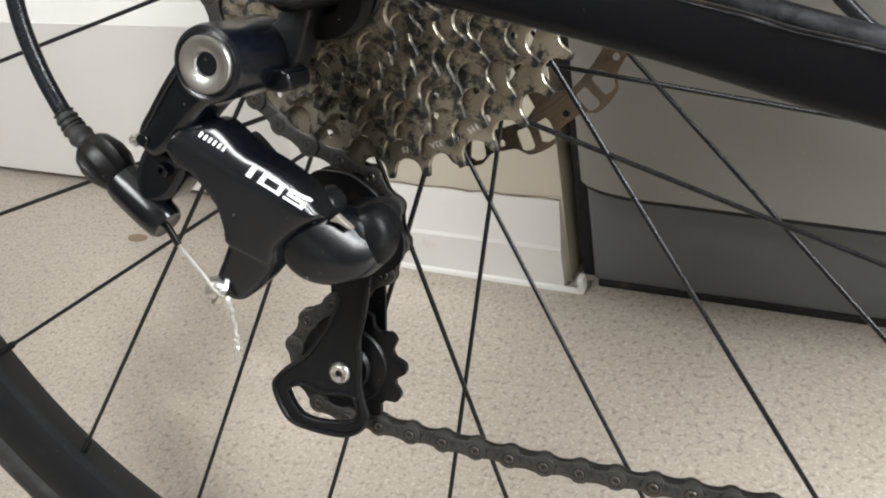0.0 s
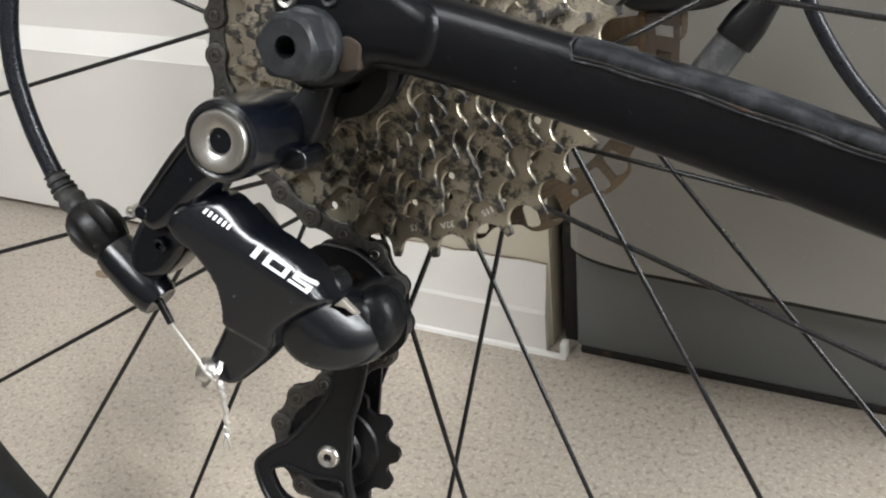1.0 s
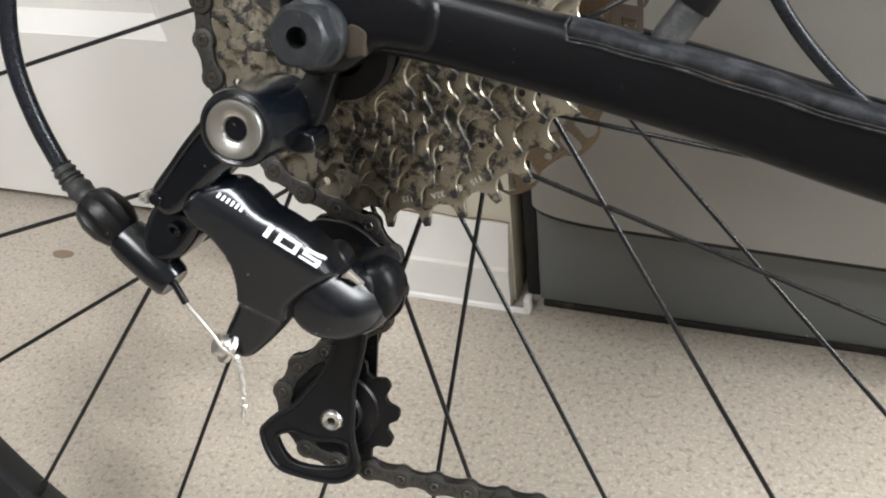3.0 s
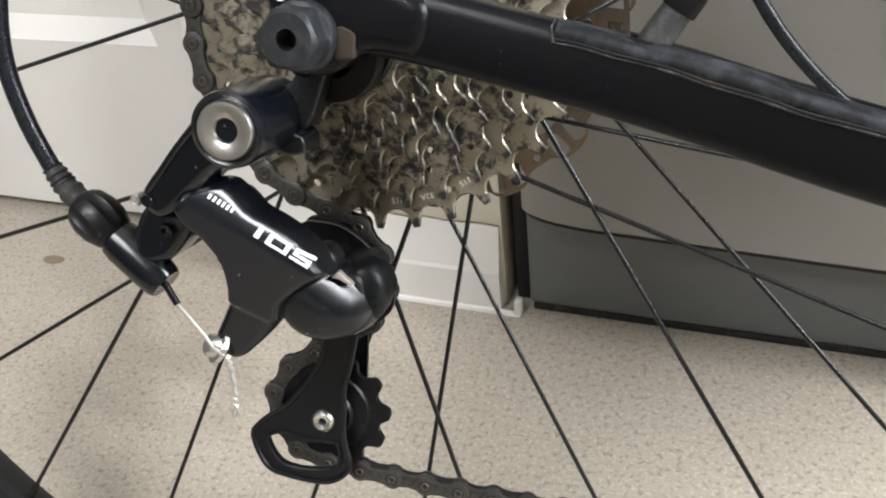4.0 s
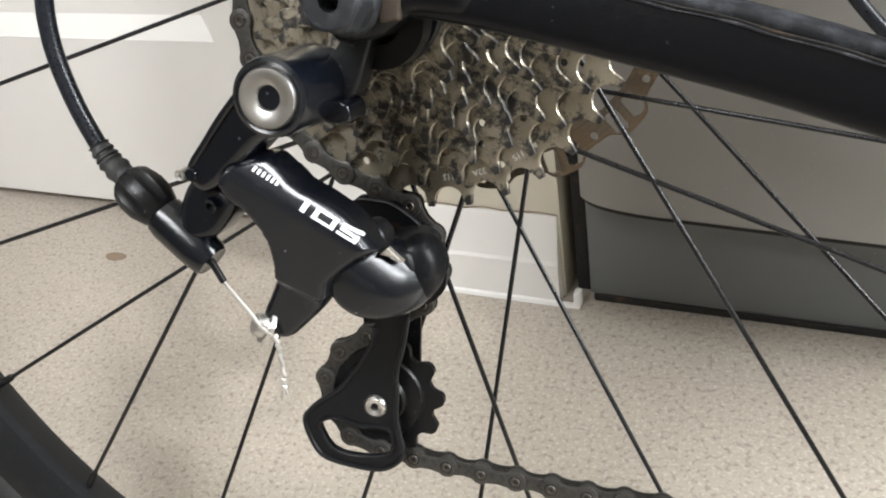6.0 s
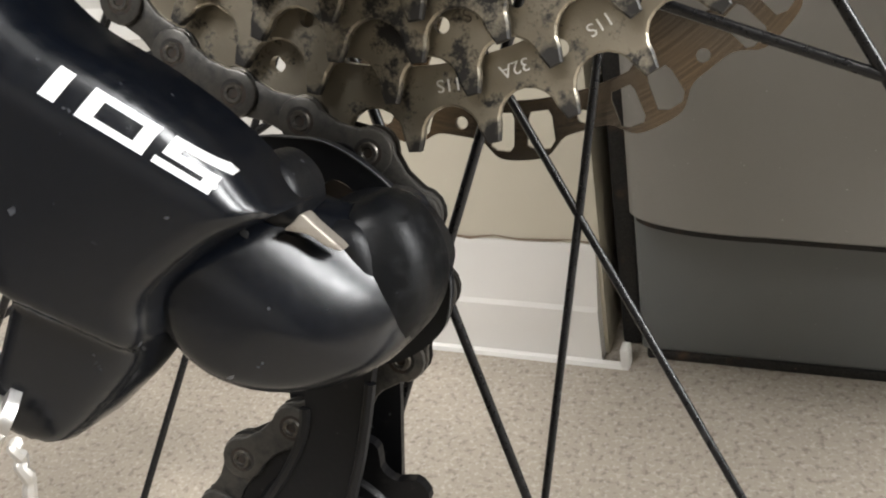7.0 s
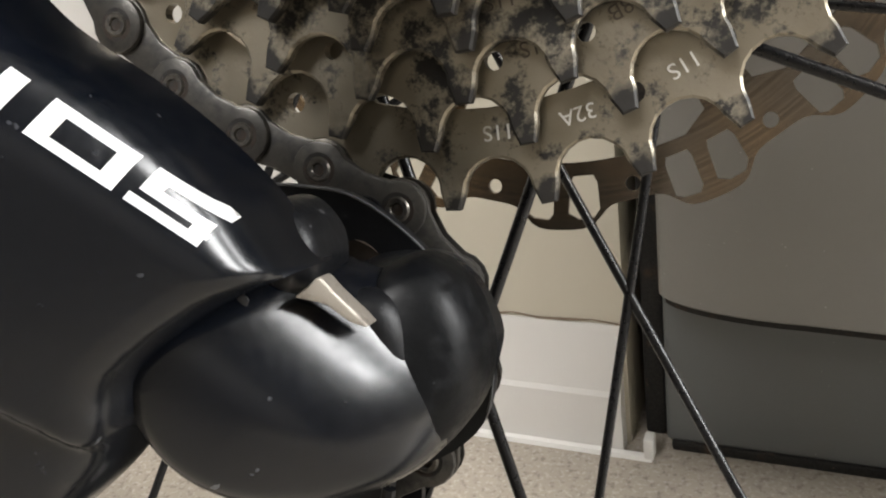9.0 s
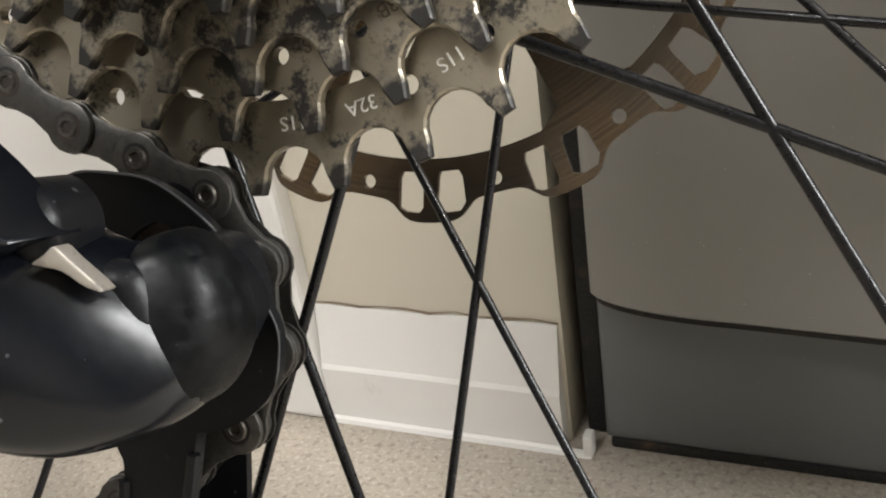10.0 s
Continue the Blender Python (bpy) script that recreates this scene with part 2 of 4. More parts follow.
def part(name, bm, mat, parent, label="", m=None, smooth=True, sharp=40):
    """Links a bmesh, or a (verts, faces) pair, as one mesh under parent."""
    if isinstance(bm, tuple):
        me = mesh_of(name, bm[0], bm[1], mat, smooth, sharp)
    else:
        me = bpy.data.meshes.new(name)
        bmesh.ops.recalc_face_normals(bm, faces=bm.faces)
        bm.to_mesh(me)
        bm.free()
        me.materials.append(mat)
        if smooth:
            me.polygons.foreach_set("use_smooth", [True] * len(me.polygons))
            me.set_sharp_from_angle(angle=radians(sharp))
    return link(name, me, parent, label, m)


def join(*geos):
    V, F = [], []
    for v, f in geos:
        k = len(V)
        V += [tuple(p) for p in v]
        F += [tuple(i + k for i in q) for q in f]
    return V, F


def move(geo, m):
    return [m @ Vector(v) for v in geo[0]], geo[1]


def spline(pts, n, closed=False):
    """Catmull-Rom through the points, n samples a stretch."""
    P = [np.array(p, float) for p in pts]
    out, N = [], len(P)
    for i in range(N if closed else N - 1):
        a, b, c, d = (P[(i + k) % N] if closed else P[min(max(i + k, 0), N - 1)] for k in (-1, 0, 1, 2))
        for j in range(n):
            t = j / n
            out.append(0.5 * (2 * b + (c - a) * t + (2 * a - 5 * b + 4 * c - d) * t * t + (3 * b - a - 3 * c + d) * t ** 3))
    if not closed:
        out.append(P[-1])
    return out


def tube(pts, radius, sides=12, cap=True):
    """A tube along points; radius a number or one for each point."""
    P = [Vector(p) for p in pts]
    R = radius if isinstance(radius, (list, tuple)) else [radius] * len(P)
    V, F = [], []
    tan0 = (P[1] - P[0]).normalized()
    up = tan0.orthogonal().normalized()
    for i, p in enumerate(P):
        tan = (P[min(i + 1, len(P) - 1)] - P[max(i - 1, 0)]).normalized()
        up = (up - tan * up.dot(tan)).normalized()
        side = tan.cross(up)
        for k in range(sides):
            a = 2 * math.pi * k / sides
            V.append(p + (up * math.cos(a) + side * math.sin(a)) * R[i])
    n = sides
    for i in range(len(P) - 1):
        for k in range(n):
            F.append((i * n + k, i * n + (k + 1) % n, (i + 1) * n + (k + 1) % n, (i + 1) * n + k))
    if cap:
        F.append(tuple(range(n - 1, -1, -1)))
        F.append(tuple((len(P) - 1) * n + k for k in range(n)))
    return V, F


def lathe(profile, sides=48, axis="y"):
    """Turns (radius, height) pairs about an axis through the origin."""
    V, F = [], []
    for r, h in profile:
        for k in range(sides):
            a = 2 * math.pi * k / sides
            c, s = r * math.cos(a), r * math.sin(a)
            V.append({"y": (c, h, s), "z": (c, s, h), "x": (h, c, s)}[axis])
    for i in range(len(profile) - 1):
        for k in range(sides):
            F.append((i * sides + k, i * sides + (k + 1) % sides, (i + 1) * sides + (k + 1) % sides, (i + 1) * sides + k))
    closed = abs(profile[0][0] - profile[-1][0]) + abs(profile[0][1] - profile[-1][1]) < 1e-7
    if profile[0][0] > 1e-6 and not closed:
        F.append(tuple(range(sides)))
    if profile[-1][0] > 1e-6 and not closed:
        F.append(tuple((len(profile) - 1) * sides + k for k in range(sides)))
    return V, F


def ring(r0, r1, y0, y1, sides=48):
    """A closed washer about y."""
    V, F = lathe([(r0, y0), (r1, y0), (r1, y1), (r0, y1)], sides)
    F = [f for f in F if len(f) == 4]
    n = sides
    F += [(3 * n + k, 3 * n + (k + 1) % n, (k + 1) % n, k) for k in range(n)]
    return V, F


def plate(outline, holes, y0, y1, chamfer=0.0):
    """A flat plate in the xz plane between y0 and y1, with holes through it; chamfer bevels its outer edge at y0."""
    rim = [tuple(p) for p in outline]
    if chamfer:
        outline = [tuple(p) for p in inset(rim, chamfer)]
    loops = [[(p[0], 0.0, p[1]) for p in outline]] + [[(p[0], 0.0, p[1]) for p in h] for h in holes]
    tris = geometry.tessellate_polygon([[Vector((p[0], p[2], 0)) for p in lp] for lp in loops])
    flat = [p for lp in loops for p in lp]
    n = len(flat)
    V = [(p[0], y0, p[2]) for p in flat] + [(p[0], y1, p[2]) for p in flat]
    F = [tuple(t) for t in tris] + [tuple(i + n for i in reversed(t)) for t in tris]
    k = 0
    if chamfer:
        m = len(rim)
        V[n:n + m] = [(p[0], y1, p[1]) for p in rim]
        V += [(p[0], y0 + chamfer, p[1]) for p in rim]
        F += [(i, (i + 1) % m, 2 * n + (i + 1) % m, 2 * n + i) for i in range(m)]
        F += [(2 * n + i, 2 * n + (i + 1) % m, n + (i + 1) % m, n + i) for i in range(m)]
        k, loops = m, loops[1:]
    for lp in loops:
        m = len(lp)
        F += [(k + i, k + (i + 1) % m, n + k + (i + 1) % m, n + k + i) for i in range(m)]
        k += m
    return V, F


def inset(pts, d):
    """Offsets a closed curve inwards by d along its normals."""
    P = np.array(pts)
    area = 0.5 * np.sum(P[:, 0] * np.roll(P[:, 1], -1) - np.roll(P[:, 0], -1) * P[:, 1])
    t = np.roll(P, -1, 0) - np.roll(P, 1, 0)
    t /= np.maximum(np.linalg.norm(t, axis=1, keepdims=True), 1e-9)
    nrm = np.stack([-t[:, 1], t[:, 0]], 1) * (1 if area > 0 else -1)
    return P + nrm * d


def puff(outline, y_back, y_front, edge, steps=6, n=5, tilt=None, bulge=1.0):
    """A rounded body: the smooth closed outline in xz, from y_back to y_front, its front edge rounded by edge. tilt(x, z) shifts y."""
    base = np.array(spline(outline, n, True))
    rings = [(base, y_back)]
    depth = abs(y_front - y_back)
    sgn = 1 if y_front > y_back else -1
    drop = min(edge * bulge, depth)
    for i in range(steps + 1):
        a = math.pi / 2 * i / steps
        rings.append((inset(base, edge * (1 - math.cos(a))), y_front - sgn * drop * (1 - math.sin(a))))
    V, F, m = [], [], len(base)
    for pts, y in rings:
        for p in pts:
            V.append((p[0], y + (tilt(p[0], p[1]) if tilt else 0), p[1]))
    for i in range(len(rings) - 1):
        F += [(i * m + k, i * m + (k + 1) % m, (i + 1) * m + (k + 1) % m, (i + 1) * m + k) for k in range(m)]
    for r in (0, len(rings) - 1):
        pts = rings[r][0]
        F += [tuple(r * m + i for i in t) for t in geometry.tessellate_polygon([[Vector((p[0], p[1], 0)) for p in pts]])]
    return V, F


def edge_distance(base):
    """A function that gives the distance from a point to a closed curve."""
    P = np.array(base)
    ab = np.roll(P, -1, 0) - P
    q = np.maximum(np.sum(ab * ab, 1), 1e-18)

    def dist(x, z):
        d = np.array([x, z]) - P
        s = np.clip(np.sum(d * ab, 1) / q, 0, 1)
        return float(np.min(np.linalg.norm(d - ab * s[:, None], axis=1)))
    return dist


def dome(outline, y_back, height, cell=0.0011, n=5, back=None):
    """A body over a smooth outline in xz whose front is the surface y = height(x, z, distance to the edge). back(x, z) shifts its back."""
    base = [tuple(p) for p in spline(outline, n, True)]
    dist = edge_distance(base)
    P = np.array(base)
    pts = [Vector(p) for p in base]
    for i in range(int((P[:, 0].max() - P[:, 0].min()) / cell) + 1):
        for j in range(int((P[:, 1].max() - P[:, 1].min()) / cell) + 1):
            pts.append(Vector((P[:, 0].min() + (i + 0.5 * (j % 2)) * cell, P[:, 1].min() + j * cell)))
    keep = pts[:len(base)] + [p for p in pts[len(base):] if dist(p.x, p.y) > cell * 0.45]
    vs, _, fs, *_ = geometry.delaunay_2d_cdt(keep, [], [list(range(len(base)))], 1, 1e-7)
    V = [(p.x, height(p.x, p.y, dist(p.x, p.y)), p.y) for p in vs]
    F = [tuple(f) for f in fs]
    k = len(V)
    order = [min(range(k), key=lambda a: (vs[a].x - b[0]) ** 2 + (vs[a].y - b[1]) ** 2) for b in base]
    m = len(base)
    V += [(b[0], y_back + (back(*b) if back else 0), b[1]) for b in base]
    F += [(order[i], order[(i + 1) % m], k + (i + 1) % m, k + i) for i in range(m)]
    F.append(tuple(k + i for i in range(m)))
    return V, F


def roll_off(d, edge, drop):
    """How far a rounded edge falls back at distance d from it."""
    return drop * (1 - math.sin(math.acos(1 - d / edge))) if d < edge else 0.0


def box(x0, x1, y0, y1, z0, z1, bevel=0.0, seg=2):
    bm = bmesh.new()
    bmesh.ops.create_cube(bm, size=1)
    for v in bm.verts:
        v.co = Vector(((x0 + x1) / 2 + v.co.x * (x1 - x0), (y0 + y1) / 2 + v.co.y * (y1 - y0), (z0 + z1) / 2 + v.co.z * (z1 - z0)))
    if bevel:
        bmesh.ops.bevel(bm, geom=list(bm.edges), offset=bevel, segments=seg, affect="EDGES", profile=0.5)
    return bm


def circle(cx, cz, r, n=16):
    return [(cx + r * math.cos(2 * math.pi * k / n), cz + r * math.sin(2 * math.pi * k / n)) for k in range(n)]


def empty(name, label, category, m=None, group="", kind=""):
    ob = new(name)
    if m is not None:
        ob.matrix_world = m
    return tagged(ob, label, category, group, kind)

# ---------------------------------------------------------------- the kitchen


def structure(name, geo, mat, m=None, smooth=False, label=""):
    ob = part(name, geo, mat, None, "", m, smooth)
    return tagged(ob, label, "", "", "structure")


structure("floor", box(-1.6, 2.4, -1.2, 1.4, -0.06, 0.0), LINO, label="beige speckled linoleum kitchen floor")
structure("ceiling", box(-1.6, 1.9, -1.2, 1.4, 2.4, 2.5), CEIL, label="plain white ceiling")
# Unseen side wall, added dark so that it returns little light.
structure("wall_left", box(-1.6, -1.5, -1.1, 1.3, 0, 2.4), SHADEWALL, label="unseen side wall, kept dark brown to cut fill light")
# Unseen wall; the strip between its openings keeps sun off the middle floor.
structure("wall_right", move(plate([(-1.1, 0), (1.3, 0), (1.3, 2.4), (-1.1, 2.4)], [[(-0.34, 0.40), (0.78, 0.40), (0.78, 1.76), (-0.34, 1.76)], [(-0.34, 2.06), (0.78, 2.06), (0.78, 2.37), (-0.34, 2.37)]], -1.9, -1.8), pose(0, 0, 0, 0, 0, 90)), SHADEWALL, label="unseen dark brown wall with openings that shape the sun")
# Opening heights bound the sun pools; the upper one is added for the left.
for name, z0, z1, label in (("window_2", 0.40, 1.76, "unseen white framed side window with one pane"), ("window_3", 2.06, 2.37, "unseen fanlight added to let sun onto the left floor")):
    side = empty(name, label, "window", kind="structure")
    part("window_frame", move(plate([(-0.34, z0), (0.78, z0), (0.78, z1), (-0.34, z1)], [[(-0.30, z0 + 0.04), (0.74, z0 + 0.04), (0.74, z1 - 0.04), (-0.30, z1 - 0.04)]], -1.88, -1.83), pose(0, 0, 0, 0, 0, 90)), WHITE, side, smooth=False)
    pn = part("pane", box(1.853, 1.858, -0.30, 0.74, z0 + 0.04, z1 - 0.04), GLASS, side, smooth=False)
    pn.visible_shadow = False
WX0, WX1, WZ0, WZ1 = -1.0, 0.27, 1.44, 2.34
rect = lambda a, b, c, e: [(a, c), (b, c), (b, e), (a, e)]
# Unseen front wall, kept dark against fill, opened for the added lamp.
structure("wall_front", plate(rect(-1.6, 2.4, 0, 2.4), [rect(WX0, WX1, WZ0, WZ1)], -1.2, -1.1), SHADEWALL, label="unseen dark brown front wall with an added window opening")
# Window out of view, added to go with the front lamp.
win = empty("window_1", "unseen white framed window added for the front lamp", "window", kind="structure")
part("window_frame", plate(rect(WX0, WX1, WZ0, WZ1), [rect(WX0 + 0.05, -0.38, WZ0 + 0.05, WZ1 - 0.05), rect(-0.34, WX1 - 0.05, WZ0 + 0.05, WZ1 - 0.05)], -1.18, -1.12), WHITE, win, smooth=False)
part("window_sill", box(WX0 - 0.03, WX1 + 0.03, -1.12, -1.02, WZ0 - 0.035, WZ0 - 0.003, 0.006), WHITE, win)
for x0, x1 in ((WX0 + 0.05, -0.38), (-0.34, WX1 - 0.05)):
    pn = part("pane", box(x0, x1, -1.154, -1.148, WZ0 + 0.05, WZ1 - 0.05), GLASS, win, smooth=False)
    pn.visible_shadow = False
structure("wall_back", box(-1.5, 2.4, 0.78, 0.88, 0, 2.4), CREAM, ROOM, label="cream wall behind the washing machine")
structure("wall_nib", box(-0.157, -0.0125, 0.0, 0.78, 0, 2.4), CREAM, ROOM, label="short cream wall between door and washing machine")
structure("wall_over_door", box(-1.5, -0.157, 0.0, 0.12, 2.06, 2.4), CREAM, ROOM, label="cream wall over the door")
structure("wall_beside_door", box(-1.5, -1.02, 0.0, 0.12, 0, 2.06), CREAM, ROOM, label="cream wall beside the door")


def prism_x(profile, x0, x1):
    """A (y, z) profile drawn along x."""
    n = len(profile)
    V = [(x0, y, z) for y, z in profile] + [(x1, y, z) for y, z in profile]
    return V, [tuple(range(n)), tuple(range(2 * n - 1, n - 1, -1))] + [(i, (i + 1) % n, n + (i + 1) % n, n + i) for i in range(n)]


skirt = structure("skirting_board", prism_x([(0, 0), (-0.009, 0), (-0.009, 0.034), (-0.0075, 0.0365), (-0.002, 0.068), (-0.0012, 0.071), (0, 0.071)], -0.150, -0.0145), WHITE, ROOM, label="white painted skirting board with a chamfered top")
part("paint_bead", prism_x([(-0.008, 0.0), (-0.0125, 0.0), (-0.0115, 0.0022), (-0.0094, 0.003)], -0.149, 0.0), WHITE, skirt)
part("loose_end", box(-0.004, 0.001, -0.012, -0.004, 0.0, 0.013, 0.0012), WHITE, skirt)
part("paint_crack", tube([(-0.149 + 0.0135 * k, -0.0009 - 0.0006 * (k % 2), 0.0726 + 0.0011 * math.sin(2.3 * k)) for k in range(11)], [0.0003 + 0.0004 * ((k * 7) % 3) / 2 for k in range(11)], 6), STAIN, skirt, "brown crack in the paint")
spot = structure("floor_stain", puff([(-0.010, -0.003), (-0.002, -0.006), (0.008, -0.004), (0.011, 0.001), (0.004, 0.005), (-0.006, 0.003)], 0.0, 0.0006, 0.0005), STAIN, pose(-0.406, 0.340, 0.0, 90, 0, 0), label="small dark brown stain on the linoleum")
structure("door_frame", box(-0.222, -0.1505, -0.012, 0.10, 0, 2.06, 0.003), WHITE, ROOM, label="white gloss door frame post")
structure("door_frame", box(-1.02, -0.95, -0.012, 0.10, 0, 2.06, 0.003), WHITE, ROOM, label="white gloss door frame post")


def panel_door():
    d = empty("door_1", "closed white panelled door with chamfered mouldings", "door", ROOM, kind="structure")
    x0, x1, z0, z1, y = -0.948, -0.225, 0.009, 2.03, 0.040
    px0, px1 = x0 + 0.062, x1 - 0.061
    wins = [(0.172, 0.95), (1.10, 1.95)]
    rect = lambda a, b, c, e: [(a, c), (b, c), (b, e), (a, e)]
    part("stiles_and_rails", plate(rect(x0, x1, z0, z1), [rect(px0, px1, a, b) for a, b in wins], y, y + 0.036), WHITE, d, smooth=False)
    for a, b in wins:
        o, i = rect(px0, px1, a, b), rect(px0 + 0.016, px1 - 0.016, a + 0.016, b - 0.016)
        V = [(p[0], y + 0.001, p[1]) for p in o] + [(p[0], y + 0.014, p[1]) for p in i]
        part("moulding", (V, [(k, (k + 1) % 4, 4 + (k + 1) % 4, 4 + k) for k in range(4)]), WHITE, d, smooth=False)
        part("panel", box(px0 + 0.012, px1 - 0.012, y + 0.0135, y + 0.024, a + 0.012, b - 0.012), WHITE, d, smooth=False)
    # Black bar behind the door's foot, painting the shade of the gap.
    structure("door_gap_strip", box(-1.02, -0.157, 0.09, 0.12, -0.002, 0.03), DARK, ROOM, label="black strip for the shaded gap under the door")


panel_door()


def washing_machine():
    f = empty("washing_machine", "silver grey washing machine with dark plinth and round door", "washing machine", ROOM)
    X0, X1 = 0.006, 0.606
    part("cabinet", box(X0 + 0.004, X1 - 0.004, 0.052, 0.60, 0.02, 0.85, 0.004), FRIDGE, f)
    r, yb = 0.062, 0.046
    out = [(X0 + r - r * math.cos(a), -0.010 - 0.018 * math.sin(a)) for a in [math.pi / 2 * k / 10 for k in range(11)]]
    bow = [(X0 + r + (X1 - X0 - 2 * r) * k / 16, -0.028 - 0.008 * math.sin(math.pi * k / 16)) for k in range(1, 16)]
    out2 = [(X1 - (p[0] - X0), p[1]) for p in reversed(out)]
    loop = out + bow + out2 + [(X1, yb), (X0, yb)]
    n = len(loop)
    z0, z1 = 0.0968, 0.848
    lo = inset(loop, 0.0015)
    V = [(p[0], p[1], z0) for p in lo] + [(p[0], p[1], z0 + 0.0015) for p in loop] + [(p[0], p[1], z1) for p in loop]
    F = [tuple(range(n)), tuple(range(3 * n - 1, 2 * n - 1, -1))]
    F += [(i, (i + 1) % n, n + (i + 1) % n, n + i) for i in range(n)] + [(n + i, n + (i + 1) % n, 2 * n + (i + 1) % n, 2 * n + i) for i in range(n)]
    part("front_panel", (V, F), FRIDGE, f, "curved silver grey front panel", sharp=25)
    dm = pose(0.312, -0.034, 0.485)
    port = part("porthole", move(lathe([(0.252, 0.010), (0.252, -0.004), (0.248, -0.007), (0.20, -0.020), (0.16, -0.024), (0.150, -0.018), (0.150, 0.010)], 96), dm), KICK, f, "dark grey round door rim")
    part("glass", move(lathe([(0.0001, -0.012), (0.10, -0.014), (0.150, -0.016)], 64), dm), PLASTIC, port)
    part("hinge", box(0.196, 0.230, -0.066, -0.040, 0.262, 0.300, 0.006, 3), GREYALLOY, port, "pale grey hinge cover")
    part("top_plate", box(X0, X1, -0.03, 0.60, 0.852, 0.872, 0.004), FRIDGE, f)
    # Black solid that stands in for the shade between panel and plinth.
    gl = inset(loop, 0.0028)
    n2 = len(gl)
    part("panel_gap_strip", ([(p[0], p[1], 0.0933) for p in gl] + [(p[0], p[1], 0.0973) for p in gl], [tuple(range(n2)), tuple(range(2 * n2 - 1, n2 - 1, -1))] + [(i, (i + 1) % n2, n2 + (i + 1) % n2, n2 + i) for i in range(n2)]), DARK, f, "black strip for the shaded gap under the front panel")
    part("plinth", box(X0 - 0.001, X1, 0.0, 0.03, 0.0045, 0.0918, 0.003, 3), KICK, f, "dark grey plastic plinth panel")
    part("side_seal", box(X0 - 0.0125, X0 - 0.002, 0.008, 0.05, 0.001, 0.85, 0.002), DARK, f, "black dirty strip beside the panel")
    # Dark bar paints the shaded gap at the floor together with its grime.
    part("floor_gap_strip", box(X0 + 0.002, X1, -0.0015, 0.02, 0.0, 0.006, 0.0015), DARK, f, "dark strip for gap shade and grime along the floor")
    return f


washing_machine()

# ---------------------------------------------------------------- the bicycle
bike = empty("bicycle", "black road bicycle with disc brakes leaning over the kitchen floor", "bicycle", BIKE)
AX = 0.340


def assembly(name, label=""):
    ob = new(name)
    ob.parent = bike
    if label:
        tagged(ob, label)
    return ob


def sweep(path, wide, high, power=3.0, sides=28, flip=Vector((0, 1, 0))):
    """A tube of rounded-box section along a path; wide runs across (towards flip), high upwards."""
    P = [Vector(p) for p in path]
    V, F = [], []
    for i, p in enumerate(P):
        tan = (P[min(i + 1, len(P) - 1)] - P[max(i - 1, 0)]).normalized()
        side = (flip - tan * flip.dot(tan)).normalized()
        up = side.cross(tan)
        for k in range(sides):
            a = 2 * math.pi * k / sides
            c, s = math.cos(a), math.sin(a)
            u = math.copysign(abs(c) ** (2 / power), c) * wide[i] / 2
            v = math.copysign(abs(s) ** (2 / power), s) * high[i] / 2
            V.append(p + side * u + up * v)
    n = sides
    for i in range(len(P) - 1):
        F += [(i * n + k, i * n + (k + 1) % n, (i + 1) * n + (k + 1) % n, (i + 1) * n + k) for k in range(n)]
    F += [tuple(range(n)), tuple((len(P) - 1) * n + k for k in range(n))]
    return V, F


# frame: stays and dropouts
stay = [(0.012, -0.0835, 0.3475), (0.030, -0.0830, 0.3445), (0.058, -0.0825, 0.3372), (0.10, -0.081, 0.3255), (0.152, -0.079, 0.3090), (0.24, -0.066, 0.285), (0.36, -0.040, 0.262)]
path = spline(stay, 6)
hs = np.interp(np.linspace(0, 6, len(path)), range(7), [0.019, 0.0195, 0.0195, 0.0205, 0.0215, 0.024, 0.026])
ws = np.interp(np.linspace(0, 6, len(path)), range(7), [0.017, 0.0185, 0.019, 0.020, 0.020, 0.020, 0.022])
part("chainstay", sweep(path, list(ws), list(hs), 4.5), CARBON, bike, "satin black chainstay")
tape = [p + np.array([0, -0.0002, h / 2 - 0.0021]) for p, h in zip(path[13:-6], hs[13:-6])]
part("stay_protector", sweep(tape, [w + 0.0010 for w in ws[13:-6]], [0.0050 + 0.0006 * math.sin(1.7 * k) * math.sin(0.6 * k) for k in range(len(tape))], 3.5), GUARD, bike, "scuffed clear tape along the top of the chainstay")
wrinkle = spline([(p[0], p[1] - w / 2 - 0.0004, p[2] + h / 2 - 0.0046 + 0.00025 * math.sin(2.1 * k) + 0.0003 * math.sin(0.7 * k)) for k, (p, w, h) in enumerate(zip(path[13:-6], ws[13:-6], hs[13:-6]))], 3)
part("tape_edge", tube(wrinkle, [0.00022 + 0.00018 * math.sin(0.37 * k) ** 2 for k in range(len(wrinkle))], 6), SCUFF, bike, "grey lifted edge of the tape")
p, w, h = path[13], ws[13], hs[13]
part("tape_end", tube([(p[0], p[1] - w / 2 - 0.0004, p[2] + h / 2 - 0.0046), (p[0] - 0.0006, p[1] - w / 2 - 0.0003, p[2] + h / 2 - 0.001), (p[0], p[1] - w / 2 + 0.004, p[2] + h / 2 + 0.0006)], 0.0004, 6), SCUFF, bike, "grey cut end of the tape")
part("tape_crack", tube([(q[0], q[1] + 0.0001, q[2] + 0.0009) for q in wrinkle], 0.0004, 6), DARK, bike, "dark line under the tape edge")
far = [(p[0], -p[1] * 0.80, p[2] - 0.0095) for p in stay]
fpath = spline(far, 6)
part("far_chainstay", sweep(fpath, list(ws), list(hs * 0.85), 4.0), CARBON, bike)
